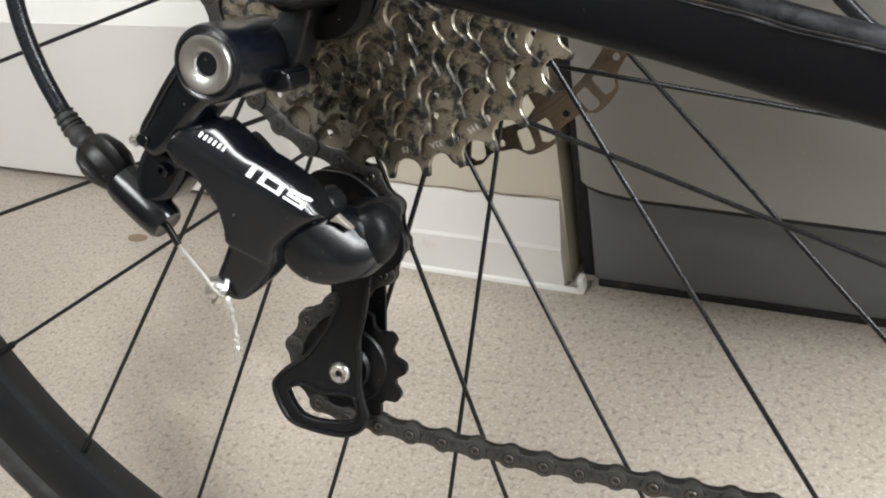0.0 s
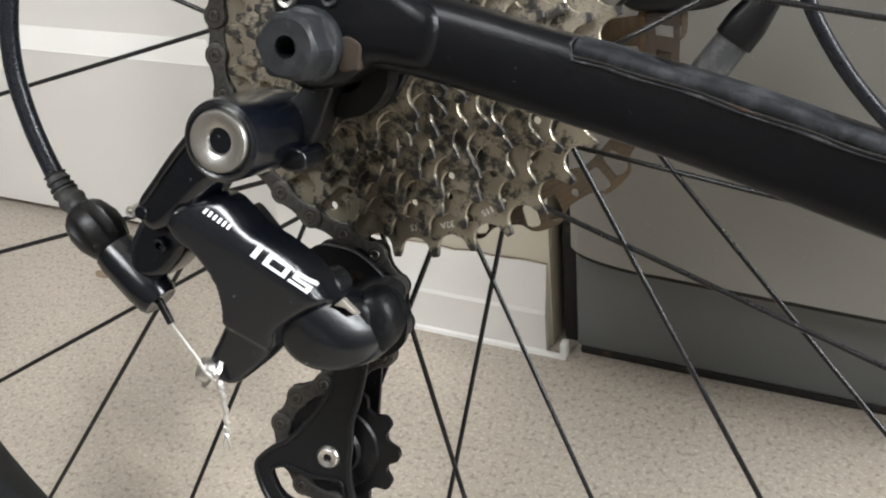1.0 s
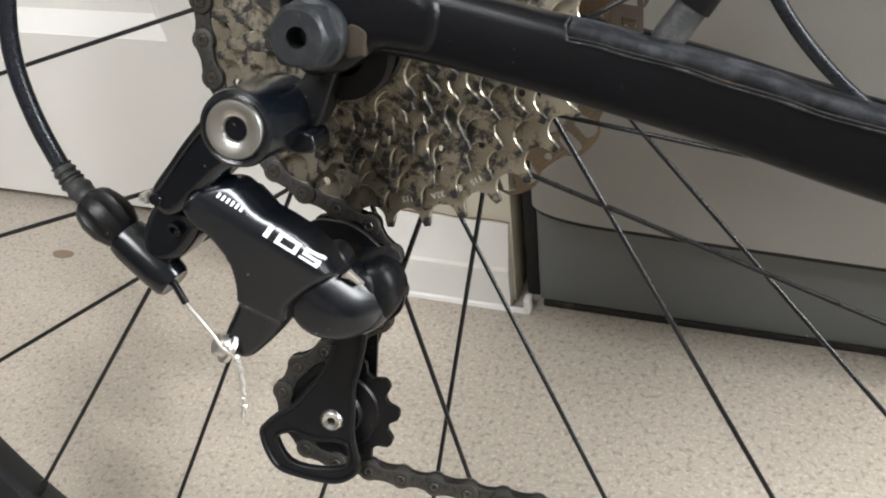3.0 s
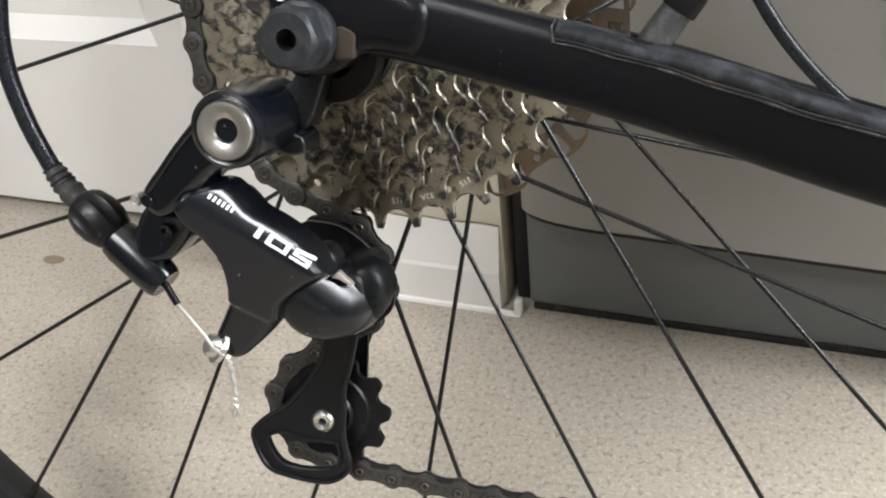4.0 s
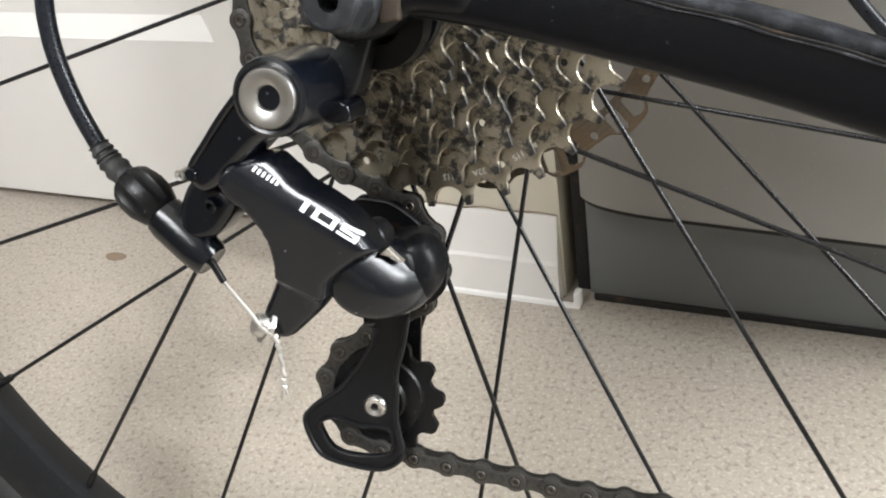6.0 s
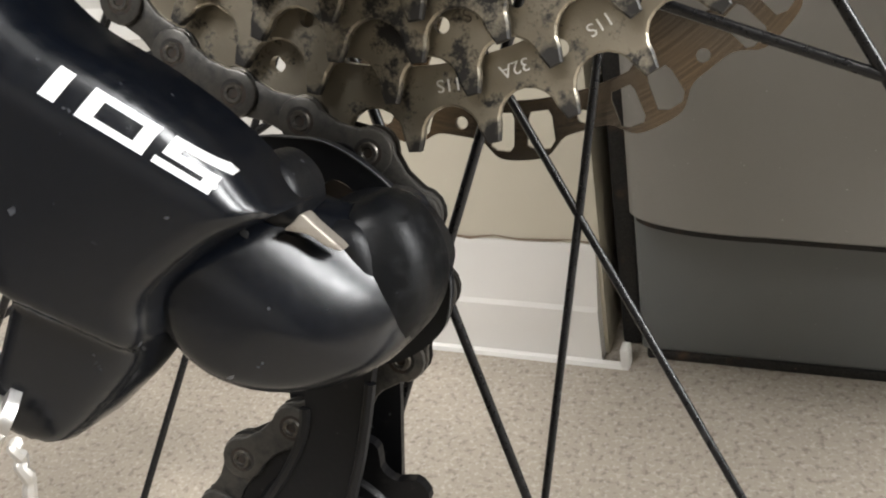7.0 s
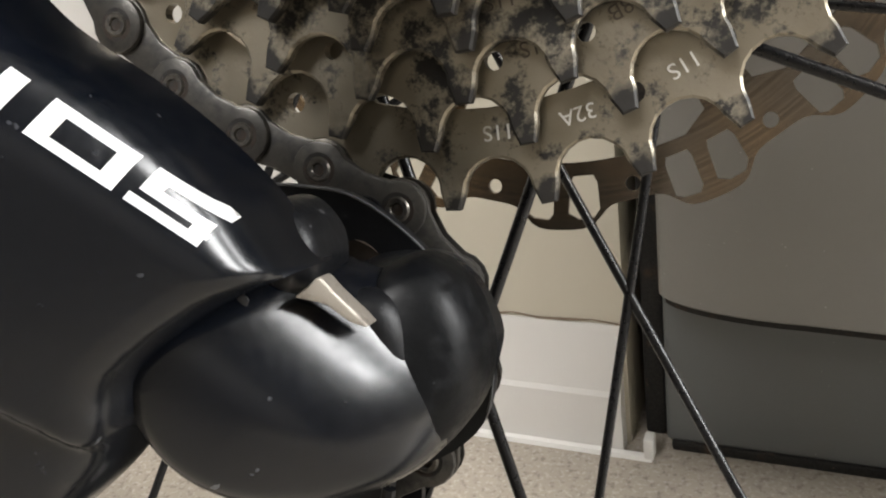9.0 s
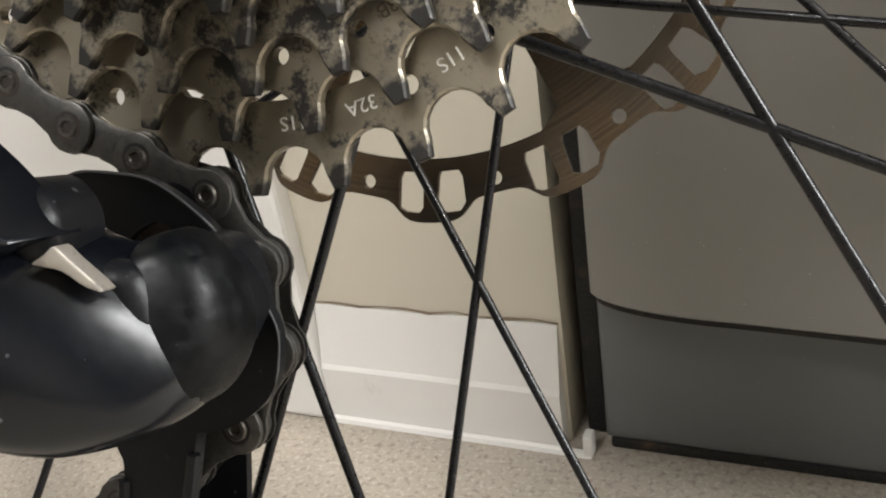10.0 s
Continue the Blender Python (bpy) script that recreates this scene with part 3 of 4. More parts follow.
drop_outline = [(-0.0105, 0.372), (-0.0112, 0.3593), (-0.0100, 0.349), (-0.0088, 0.340), (-0.0040, 0.3325), (0.006, 0.3330), (0.016, 0.3385), (0.030, 0.3380), (0.033, 0.3500), (0.0235, 0.3570), (0.0195, 0.3640), (0.0185, 0.374), (0.004, 0.380)]
part("dropout", puff(drop_outline, -0.074, -0.0945, 0.0045), CARBON, bike, "satin black frame end round the axle")
part("far_dropout", puff([(x, z - 0.006) for x, z in drop_outline], 0.070, 0.084, 0.004), CARBON, bike)
ss = spline([(0.0035, -0.0845, 0.362), (0.006, -0.084, 0.385), (0.022, -0.08, 0.43), (0.09, -0.06, 0.56), (0.24, -0.025, 0.82)], 5)
part("seat_stay", sweep(ss, [0.019] * len(ss), [0.027] * 6 + [0.022] * (len(ss) - 6), 3.0), CARBON, bike)
ssf = [(p[0], -p[1], p[2]) for p in ss]
part("far_seat_stay", sweep(ssf, [0.019] * len(ss), [0.024] * len(ss), 3.0), CARBON, bike)


def screw(x, y, z, r, parent, mat=SILVER, name="screw", label=""):
    g = lathe([(0.0001, 0.0012), (r * 0.42, 0.0012), (r * 0.45, -0.0004), (r * 0.85, -0.0006), (r, 0.0), (r, 0.003)], 20)
    return part(name, move(g, pose(x, y, z)), mat, parent, label)


screw(-0.0045, -0.0956, 0.3538, 0.0024, bike, SILVER, "screw", "small silver hex screw")
screw(0.0063, -0.0950, 0.3537, 0.0019, bike, NUTGREY)


def hex_nut():
    """Conical-shouldered hex nut on the axle, with a round hole."""
    V, F = [], []
    rows = [("r", 0.0093, -0.090), ("r", 0.0093, -0.0962), ("r", 0.0088, -0.0980), ("h", 0.0085, -0.0985), ("h", 0.0081, -0.1055), ("r", 0.0066, -0.1065), ("r", 0.0027, -0.1065), ("r", 0.0025, -0.098)]
    n = 48
    for kind, r, y in rows:
        for k in range(n):
            a = 2 * math.pi * k / n + 0.3
            rr = r
            if kind == "h":
                b = (a + 0.15) % (math.pi / 3) - math.pi / 6
                rr = min(r, r * 0.90 / math.cos(b))
            V.append((0.0004 + rr * math.cos(a), y, AX + 0.003 + rr * math.sin(a)))
    for i in range(len(rows) - 1):
        F += [(i * n + k, i * n + (k + 1) % n, (i + 1) * n + (k + 1) % n, (i + 1) * n + k) for k in range(n)]
    F += [tuple(range(n)), tuple((len(rows) - 1) * n + k for k in range(n))]
    part("axle_nut", (V, F), NUTGREY, bike, "dark grey hexagonal axle nut with a round hole", sharp=25)


hex_nut()
part("rusty_washer", puff([(0.0085, 0.3375), (0.0125, 0.3372), (0.0138, 0.3375), (0.0140, 0.3400), (0.0140, 0.3435), (0.0095, 0.345)], -0.093, -0.0952, 0.0006), RUST, bike, "rusty steel tab beside the nut")
part("lock_nut", move(ring(0.006, 0.0125, -0.078, -0.070), pose(0.002, 0, AX - 0.004)), PLASTIC, bike)


# wheel
def wheel():
    wh = assembly("rear_wheel", "black rear wheel with round spokes")
    prof = [(0.2880, -0.004), (0.2890, -0.008), (0.2985, -0.0118), (0.311, -0.0122), (0.3125, -0.0105), (0.3095, -0.0090), (0.3095, 0.0090), (0.3125, 0.0105), (0.311, 0.0122), (0.2985, 0.0118), (0.2890, 0.008), (0.2880, 0.004), (0.2880, -0.004)]
    part("rim", move(lathe(prof, 128), pose(0, 0, AX)), RIM, wh, "black alloy rim")
    tp = [(0.3200 + 0.0125 * math.cos(a), 0.0135 * math.sin(a)) for a in [2 * math.pi * k / 18 for k in range(19)]]
    part("tyre", move(lathe(tp, 128), pose(0, 0, AX)), RUBBER, wh, "black rubber tyre")
    part("hub", move(lathe([(0.009, -0.070), (0.012, -0.068), (0.012, -0.026), (0.0335, -0.0215), (0.0345, -0.0195), (0.0335, -0.0170), (0.018, -0.012), (0.015, 0.0), (0.018, 0.026), (0.0335, 0.031), (0.0345, 0.0335), (0.0335, 0.036), (0.022, 0.040), (0.022, 0.050), (0.012, 0.056), (0.010, 0.070)], 48), pose(0, 0, AX)), SATIN, wh, "black hub shell with flanges")
    for k in range(28):
        A = radians(203.0 + 360 / 28 * k)
        drive = k % 2 == 0
        sign = -1 if (k // 2) % 2 == 0 else 1
        off, rf, yf = 0.0298 * sign, 0.0318, (-0.0195 if drive else 0.0335)
        if not drive:
            off = -0.0292 if (k // 2) % 2 == 0 else 0.0292
        e = np.array([0.2905 * math.cos(A), 0.2905 * math.sin(A)])
        t = A + math.asin(off / 0.2905)
        d = np.array([math.cos(t), math.sin(t)])
        foot = e - d * (e @ d)
        fl = foot + d * math.sqrt(rf * rf - off * off)
        yr = -0.0012 if drive else 0.0012
        a, b = (fl[0], yf, AX + fl[1]), (e[0], yr, AX + e[1])
        lerp = lambda s: tuple(a[i] + (b[i] - a[i]) * s for i in range(3))
        sp = part("spoke", tube([a, lerp(0.02), lerp(0.94), lerp(1.0)], [0.00110, 0.00095, 0.00095, 0.00110], 10), SPOKE, wh)
        part("nipple", tube([lerp(0.955), lerp(0.96), lerp(1.01)], [0.0012, 0.0018, 0.0021], 10), SPOKE, sp)


wheel()


# cassette
def sprocket_outline(teeth, phase, top=0.0029):
    rp = 0.0127 / 2 / math.sin(math.pi / teeth)
    out = []
    for k in range(teeth):
        a0 = phase + 2 * math.pi * k / teeth
        ca, sa = math.cos(a0), math.sin(a0)
        pts = [(rp + 0.0007 + 0.0047 * math.cos(radians(f)), 0.0047 * math.sin(radians(f))) for f in (266, 248, 230, 210, 190, 170, 150, 130, 112, 94)]
        half = math.pi / teeth
        tip = rp + top
        pts += [((tip) * math.cos(half) + 0.00125 * math.sin(half), tip * math.sin(half) - 0.0010), (tip * math.cos(half) - 0.0011 * math.sin(half), tip * math.sin(half) + 0.0010)]
        out += [(x * ca - y * sa, x * sa + y * ca) for x, y in pts]
    return out, rp


def sector(r0, r1, a0, a1, n=10):
    """A rounded window between two radii and two angles."""
    q = (a1 - a0) * 0.10
    pts = [(r1 * math.cos(a), r1 * math.sin(a)) for a in np.linspace(a0 + q, a1 - q, n)]
    pts += [((r1 - 0.003) * math.cos(a1), (r1 - 0.003) * math.sin(a1)), ((r0 + 0.002) * math.cos(a1), (r0 + 0.002) * math.sin(a1))]
    pts += [(r0 * math.cos(a), r0 * math.sin(a)) for a in np.linspace(a1 - q, a0 + q, n)]
    pts += [((r0 + 0.002) * math.cos(a0), (r0 + 0.002) * math.sin(a0)), ((r1 - 0.003) * math.cos(a0), (r1 - 0.003) * math.sin(a0))]
    return pts


def lettering(name, text, size, mat, parent, m):
    cu = bpy.data.curves.new(name, "FONT")
    cu.body, cu.size, cu.extrude, cu.align_x, cu.align_y = text, size, 0.00006, "CENTER", "CENTER"
    ob = new(name + "_source", cu)
    me = bpy.data.meshes.new_from_object(ob.evaluated_get(bpy.context.evaluated_depsgraph_get()))
    bpy.data.objects.remove(ob)
    bpy.data.curves.remove(cu)
    me.materials.clear()
    me.materials.append(mat)
    return link(name, me, parent, "", m)


COGS = [32, 28, 25, 22, 20, 18, 16, 14, 13, 12, 11]
PIN0 = radians(-108.6)  # bearing of the first chain pin on the largest sprocket
STEP = radians(11.25)


def cassette():
    ca = assembly("cassette", "eleven greasy nickel-plated sprockets")
    for i, teeth in enumerate(COGS):
        phase = PIN0 if i == 0 else PIN0 + 0.37 * i
        out, rp = sprocket_outline(teeth, phase)
        y = -0.029 - 0.00374 * i
        root = rp - 0.0039
        holes = []
        if i < 3:
            rin = root - (0.0068, 0.0085, 0.0085)[i]
            for k in range(6):
                a = radians(60 * k + 12 + 7 * i)
                holes.append(sector(0.0225, rin, a, a + radians(47)))
            for deg in ((-67.1, -54.7, -31, -8, 15, 38, 61, 84, 107, 130, 153, 176, 199, 222, 245), (-69.5, -83.7, -50, -25, 0, 25, 50, 75, 100, 125, 150, 175, 200, 225, 250), (-64, -39, -14, 11, 36, 61, 86, 111, 136, 161, 186, 211, 236))[i]:
                a = radians(deg)
                rr = rp - (0.0073, 0.0082, 0.0082)[i]
                holes.append(circle(rr * math.cos(a), rr * math.sin(a), 0.0014 if i == 0 else 0.00125, 12))
        else:
            for k in range(6):
                a = phase + 2 * math.pi * (k + 0.5) / 6
                if rp - 0.0085 > 0.0205:
                    rr = rp - 0.0075
                    holes.append(circle(rr * math.cos(a), rr * math.sin(a), 0.0014, 12))
        bore = 0.0172 if rp > 0.025 else 0.0155
        holes.append(circle(0, 0, bore, 32))
        mat = sprocket_metal("sprocket_steel", root, (0.52, 0.61) if i < 2 else (0.44, 0.56))
        s = part("sprocket", plate(out, holes, -0.0009, 0.0009, 0.00035), mat, ca, "", pose(0, y, AX), smooth=False)
        if i < 3:
            # size marks stamped on the face, read from the hub outwards
            marks = ([(-85.3, "11S"), (-74.6, "32A"), (-60.3, "11S")], [(-77.0, "11S"), (-62.8, "28B")], [(-80.0, "11S")])[i]
            for deg, text in marks:
                a = radians(deg)
                rr = rp - (0.0074, 0.0088, 0.0088)[i]
                turn = math.degrees(a) - 90
                m = pose(rr * math.cos(a), -0.00096, rr * math.sin(a)) @ pose(0, 0, 0, 90, 0, 0) @ pose(0, 0, 0, 0, 0, turn)
                lettering("size_mark", text, 0.0029, ETCH if i == 0 else ETCHDARK, s, m)
    part("spacer_stack", move(lathe([(0.0172, -0.028), (0.021, -0.028), (0.021, -0.050), (0.0185, -0.052), (0.0185, -0.066), (0.0172, -0.066), (0.0172, -0.028)], 40), pose(0, 0, AX)), SATIN, ca, "black spacers between the sprockets")
    part("lockring", move(lathe([(0.008, -0.0690), (0.0165, -0.0690), (0.0172, -0.0675), (0.0172, -0.0660), (0.008, -0.0660)], 40), pose(0, 0, AX)), SATIN, ca)
    return ca


cassette()


# brake disc and caliper
def brake():
    out = []
    N, lobes = 360, 15
    for k in range(N):
        a = 2 * math.pi * k / N
        ph = math.cos(lobes * (a - radians(-90)))
        r = 0.0780 + 0.0026 * math.tanh(2.2 * ph)
        out.append((r * math.cos(a), r * math.sin(a)))
    holes = []
    for k in range(lobes):
        a = radians(-90) + 2 * math.pi * k / lobes
        for da, dr, tri in ((-3.7, 0.0735, 1), (3.7, 0.0735, -1)):
            b = a + radians(da)
            tri_pts = [(1.42 * u, 1.15 * v) for u, v in [(-0.0016, -0.0040), (0.0016, -0.0040), (0.0020, -0.0028), (0.0024 - 0.0004 * tri, 0.0030), (0.0013, 0.0042), (-0.0012, 0.0040), (-0.0022, 0.0028 + 0.0004 * tri), (-0.0021, -0.0026)]]
            holes.append([((dr + v) * math.cos(b) - u * tri * math.sin(b), (dr + v) * math.sin(b) + u * tri * math.cos(b)) for u, v in tri_pts])
        b = a + radians(12)
        holes.append(circle(0.0722 * math.cos(b), 0.0722 * math.sin(b), 0.0016, 12))
    for k in range(6):
        a = radians(60 * k + 8)
        holes.append(sector(0.0235, 0.0660, a, a + radians(50), 14))
    holes.append(circle(0, 0, 0.0165, 32))
    part("brake_disc", plate(out, holes, -0.0009, 0.0009), ROTOR, bike, "thin drilled steel brake disc with a wavy edge", pose(0, 0.0485, AX), smooth=False)
    body = part("brake_caliper", puff([(0.058, 0.352), (0.075, 0.350), (0.090, 0.3525), (0.100, 0.360), (0.108, 0.372), (0.104, 0.388), (0.085, 0.392), (0.064, 0.386), (0.055, 0.368)], 0.064, 0.040, 0.005), SATIN, bike, "black brake caliper on the far chainstay")
    part("bolt", move(lathe([(0.0001, 0.002), (0.0018, 0.002), (0.0022, -0.0008), (0.0038, -0.0012), (0.0044, 0.0), (0.0044, 0.004)], 24), pose(0.0868, 0.0385, 0.3588)), SILVER, body, "silver star-drive bolt")
    part("pad_plate", plate([(0.0655, 0.352), (0.0775, 0.353), (0.0785, 0.330), (0.0765, 0.326), (0.066, 0.330)], [[(0.069, 0.346), (0.0755, 0.345), (0.0758, 0.341), (0.0695, 0.342)], [(0.070, 0.337), (0.0755, 0.336), (0.0755, 0.333), (0.0702, 0.334)]], 0.0445, 0.0465), RUST, body, "rust-brown steel pad plate with slots")
    part("mount", sweep([(0.084, 0.062, 0.320), (0.0885, 0.060, 0.329), (0.0965, 0.058, 0.3405), (0.101, 0.057, 0.347)], [0.013] * 4, [0.0145, 0.0135, 0.013, 0.0125], 3), GREYALLOY, body, "grey alloy mounting post")
    part("clamp_collar", sweep([(0.0965, 0.058, 0.3405), (0.1005, 0.057, 0.3465), (0.1075, 0.056, 0.357)], [0.0152, 0.0152, 0.011], [0.0150, 0.0150, 0.0105], 4), PLASTIC, body)
    part("foot", sweep([(0.074, 0.064, 0.316), (0.086, 0.064, 0.3185), (0.096, 0.064, 0.3165)], [0.016] * 3, [0.008, 0.0105, 0.007], 3), GREYALLOY, body)
    hose = part("brake_hose", tube(spline([(0.1128, 0.045, 0.3705), (0.1160, 0.045, 0.3633), (0.1229, 0.045, 0.3477), (0.1361, 0.045, 0.3285), (0.1524, 0.045, 0.3112), (0.1696, 0.045, 0.2971), (0.1846, 0.045, 0.2852), (0.22, 0.050, 0.262), (0.30, 0.05, 0.25)], 6), 0.0026, 14), HOUSING, bike, "black hydraulic brake hose")
    part("ferrule", tube([(0.1128, 0.045, 0.3705), (0.1160, 0.045, 0.3633), (0.1195, 0.045, 0.3555)], [0.0040, 0.0038, 0.0030], 16), GREYALLOY, hose)
    part("inlet", box(0.1028, 0.1158, 0.038, 0.056, 0.3665, 0.3825, 0.002), PLASTIC, body)


brake()

# chain
GP, TP, PR = (-0.0226, 0.2535), (-0.0240, 0.2012), 0.0225
CHAIN_Y = -0.0290


def chain_pins():
    R = 0.0648
    pins = [(R * math.cos(PIN0 - STEP * k), AX + R * math.sin(PIN0 - STEP * k)) for k in range(17, -1, -1)]
    route = [pins[-1], (-0.0089, 0.2726)]
    a0 = math.atan2(0.2726 - GP[1], -0.0089 - GP[0])
    d = math.atan2(TP[1] - GP[1], TP[0] - GP[0])
    dist = math.hypot(TP[0] - GP[0], TP[1] - GP[1])
    tang = math.pi / 2 - math.asin(2 * PR / dist)
    for s in np.linspace(a0 - 0.1, d + tang, 40):
        route.append((GP[0] + PR * math.cos(s), GP[1] + PR * math.sin(s)))
    for s in np.linspace(d + tang + math.pi, radians(266), 60):
        route.append((TP[0] + PR * math.cos(s), TP[1] + PR * math.sin(s)))
    route += [(0.0, 0.1748), (0.05, 0.1690), (0.13, 0.1640), (0.40, 0.160)]
    fine = []
    for p, q in zip(route, route[1:]):
        n = max(2, int(math.hypot(q[0] - p[0], q[1] - p[1]) / 0.0002))
        fine += [(p[0] + (q[0] - p[0]) * i / n, p[1] + (q[1] - p[1]) * i / n) for i in range(n)]
    last = pins[-1]
    for p in fine:
        if math.hypot(p[0] - last[0], p[1] - last[1]) >= 0.0127:
            pins.append(p)
            last = p
    return pins


def figure8(waist, r, extra=0.0):
    """The outline of a link plate from a pin at 0 to a pin at 12.7 mm."""
    L = 0.0127
    pts = [(r * math.cos(a), r * math.sin(a)) for a in np.linspace(radians(50), radians(310), 13)]
    pts += [(L / 2, -waist)]
    pts += [(L + r * math.cos(a), r * math.sin(a)) for a in np.linspace(radians(-130), radians(130), 13)]
    pts += [(L / 2, waist)]
    return pts


def chain():
    ch = assembly("chain", "greasy dark steel roller chain")
    outer = join(puff(figure8(0.0026, 0.0041), -0.0018, -0.0027, 0.0005, 2, 1), puff(figure8(0.0026, 0.0041), 0.0018, 0.0027, 0.0005, 2, 1))
    inner = join(puff(figure8(0.0027, 0.0043), -0.0009, -0.0017, 0.0004, 2, 1), puff(figure8(0.0027, 0.0043), 0.0009, 0.0017, 0.0004, 2, 1),
                 lathe([(0.0038, -0.0010), (0.0038, 0.0010)], 16), move(lathe([(0.0038, -0.0010), (0.0038, 0.0010)], 16), pose(0.0127, 0, 0)))
    outer_me = mesh_of("outer_link", *outer, CHAIN, True, 30)
    inner_me = mesh_of("inner_link", *inner, CHAIN, True, 30)
    pin_me = mesh_of("pin", *lathe([(0.0001, -0.00262), (0.00075, -0.00262), (0.0010, -0.00305), (0.00155, -0.00305), (0.0018, -0.00275), (0.00195, -0.0026), (0.0018, 0.0028), (0.0001, 0.0028)], 20), PIN)
    groove_me = mesh_of("pin_groove", *lathe([(0.00175, -0.00272), (0.0024, -0.00272), (0.0024, -0.0024)], 20), DARK)
    pins = chain_pins()
    for k, (p, q) in enumerate(zip(pins, pins[1:])):
        ang = math.degrees(math.atan2(q[1] - p[1], q[0] - p[0]))
        y = CHAIN_Y if k < 18 else CHAIN_Y - 0.002 * min(1, (k - 17) / 4)
        outerlink = k % 2 == 1
        o = link("outer_link" if outerlink else "inner_link", outer_me if outerlink else inner_me, ch, "", pose(p[0], y, p[1]) @ pose(0, 0, 0, 0, -ang, 0))
        if outerlink:
            for x in (0, 0.0127):
                link("pin", pin_me, o, "", pose(x, 0, 0))
                link("pin_groove", groove_me, o, "", pose(x, 0, 0))


chain()


# rear derailleur
def derailleur():
    de = assembly("rear_derailleur", "gloss black rear derailleur with long cage")
    part("hanger", puff([(-0.004, 0.340), (0.004, 0.340), (0.0005, 0.328), (-0.006, 0.316), (-0.020, 0.314), (-0.020, 0.326), (-0.008, 0.330)], -0.076, -0.0855, 0.001), SATIN, de, "black alloy hanger")
    bx, bz = -0.0168, 0.3208
    part("upper_knuckle", move(lathe([(0.0098, -0.076), (0.0106, -0.080), (0.0108, -0.088), (0.0104, -0.098), (0.0103, -0.1065), (0.0099, -0.1082), (0.0090, -0.1088), (0.0078, -0.1082)], 48), pose(bx, 0, bz)), GLOSS, de)
    part("pivot_bolt", move(lathe([(0.0001, -0.1035), (0.0026, -0.1035), (0.0027, -0.1075), (0.0034, -0.1090), (0.0060, -0.1100), (0.0074, -0.1098), (0.0078, -0.1088), (0.0078, -0.105)], 40), pose(bx, 0, bz)), SILVER, de, "brushed aluminium pivot bolt with hex socket")
    part("stop_tab", puff([(-0.008, 0.317), (-0.0035, 0.3165), (-0.0030, 0.312), (-0.0075, 0.311), (-0.011, 0.313)], -0.080, -0.092, 0.001), GLOSS, de)
    part("bracket_arm", puff([(-0.0190, 0.3300), (-0.0287, 0.3232), (-0.0347, 0.3175), (-0.0414, 0.3100), (-0.0463, 0.3048), (-0.0492, 0.3005), (-0.0480, 0.2962), (-0.0440, 0.2940), (-0.0395, 0.2960), (-0.0330, 0.3015), (-0.0250, 0.3080), (-0.0150, 0.3130)], -0.086, -0.1035, 0.0030, tilt=lambda x, z: 0.10 * max(0, -0.02 - x)), GLOSS, de)
    part("arm_rib", tube(spline([(-0.0265, -0.1030, 0.3228), (-0.0340, -0.1022, 0.3155), (-0.0405, -0.1014, 0.3082), (-0.0458, -0.1005, 0.3022), (-0.0470, -0.0990, 0.2985)], 5), 0.0011, 10), GLOSS, de)
    part("pivot_pin", move(lathe([(0.0001, -0.0014), (0.0016, -0.0014), (0.0021, -0.0006), (0.0021, 0.010)], 20), pose(-0.0462, -0.1005, 0.2995)), GLOSS, de)
    # cable stop and barrel adjuster
    ax0, ax1 = Vector((-0.0800, -0.0895, 0.3000)), Vector((-0.0488, -0.0925, 0.2718))
    dr = (ax1 - ax0)
    at = lambda s: tuple(ax0 + dr * s)
    part("cable_stop", tube([at(0.50), at(0.53), at(0.60), at(0.86), at(0.97), at(1.0), at(0.995)], [0.0045, 0.0062, 0.0066, 0.0063, 0.0058, 0.0050, 0.0026], 24), GLOSS, de)
    part("stop_web", puff([(-0.0510, 0.2960), (-0.0442, 0.2968), (-0.0385, 0.2925), (-0.0378, 0.2885), (-0.0455, 0.2800), (-0.0540, 0.2790), (-0.0560, 0.2860)], -0.085, -0.0965, 0.003), GLOSS, de)
    screw(-0.0435, -0.0985, 0.2900, 0.0023, de, GLOSS)
    screw(-0.0520, -0.0975, 0.2985, 0.0018, de, SILVER)
    n, prof = 36, [(0.15, 0.0038), (0.17, 0.0052), (0.21, 0.0066), (0.30, 0.0076), (0.40, 0.0074), (0.49, 0.0060), (0.53, 0.0048)]
    V, F = [], []
    dn = dr.normalized()
    u = dn.orthogonal().normalized()
    v = dn.cross(u)
    for s, r in prof:
        for k in range(n):
            a = 2 * math.pi * k / n
            rr = r * (1 - (0.13 if k % 6 < 2 and 0.18 < s < 0.47 else 0.0))
            V.append(Vector(at(s)) + (u * math.cos(a) + v * math.sin(a)) * rr)
    for i in range(len(prof) - 1):
        F += [(i * n + k, i * n + (k + 1) % n, (i + 1) * n + (k + 1) % n, (i + 1) * n + k) for k in range(n)]
    F += [tuple(range(n)), tuple((len(prof) - 1) * n + k for k in range(n))]
    part("barrel_adjuster", (V, F), PLASTIC, de, "fluted black barrel adjuster", sharp=30)
    hp = spline([(-0.0796, -0.0895, 0.2996), (-0.0840, -0.0892, 0.3062), (-0.0893, -0.0895, 0.3190), (-0.0926, -0.09, 0.3337), (-0.0925, -0.09, 0.3480), (-0.0893, -0.089, 0.3640), (-0.080, -0.088, 0.384), (-0.058, -0.086, 0.405), (-0.02, -0.085, 0.425), (0.03, -0.082, 0.46)], 8)
    part("cable_housing", tube(hp, 0.0026, 14), HOUSING, bike, "black gear cable housing")
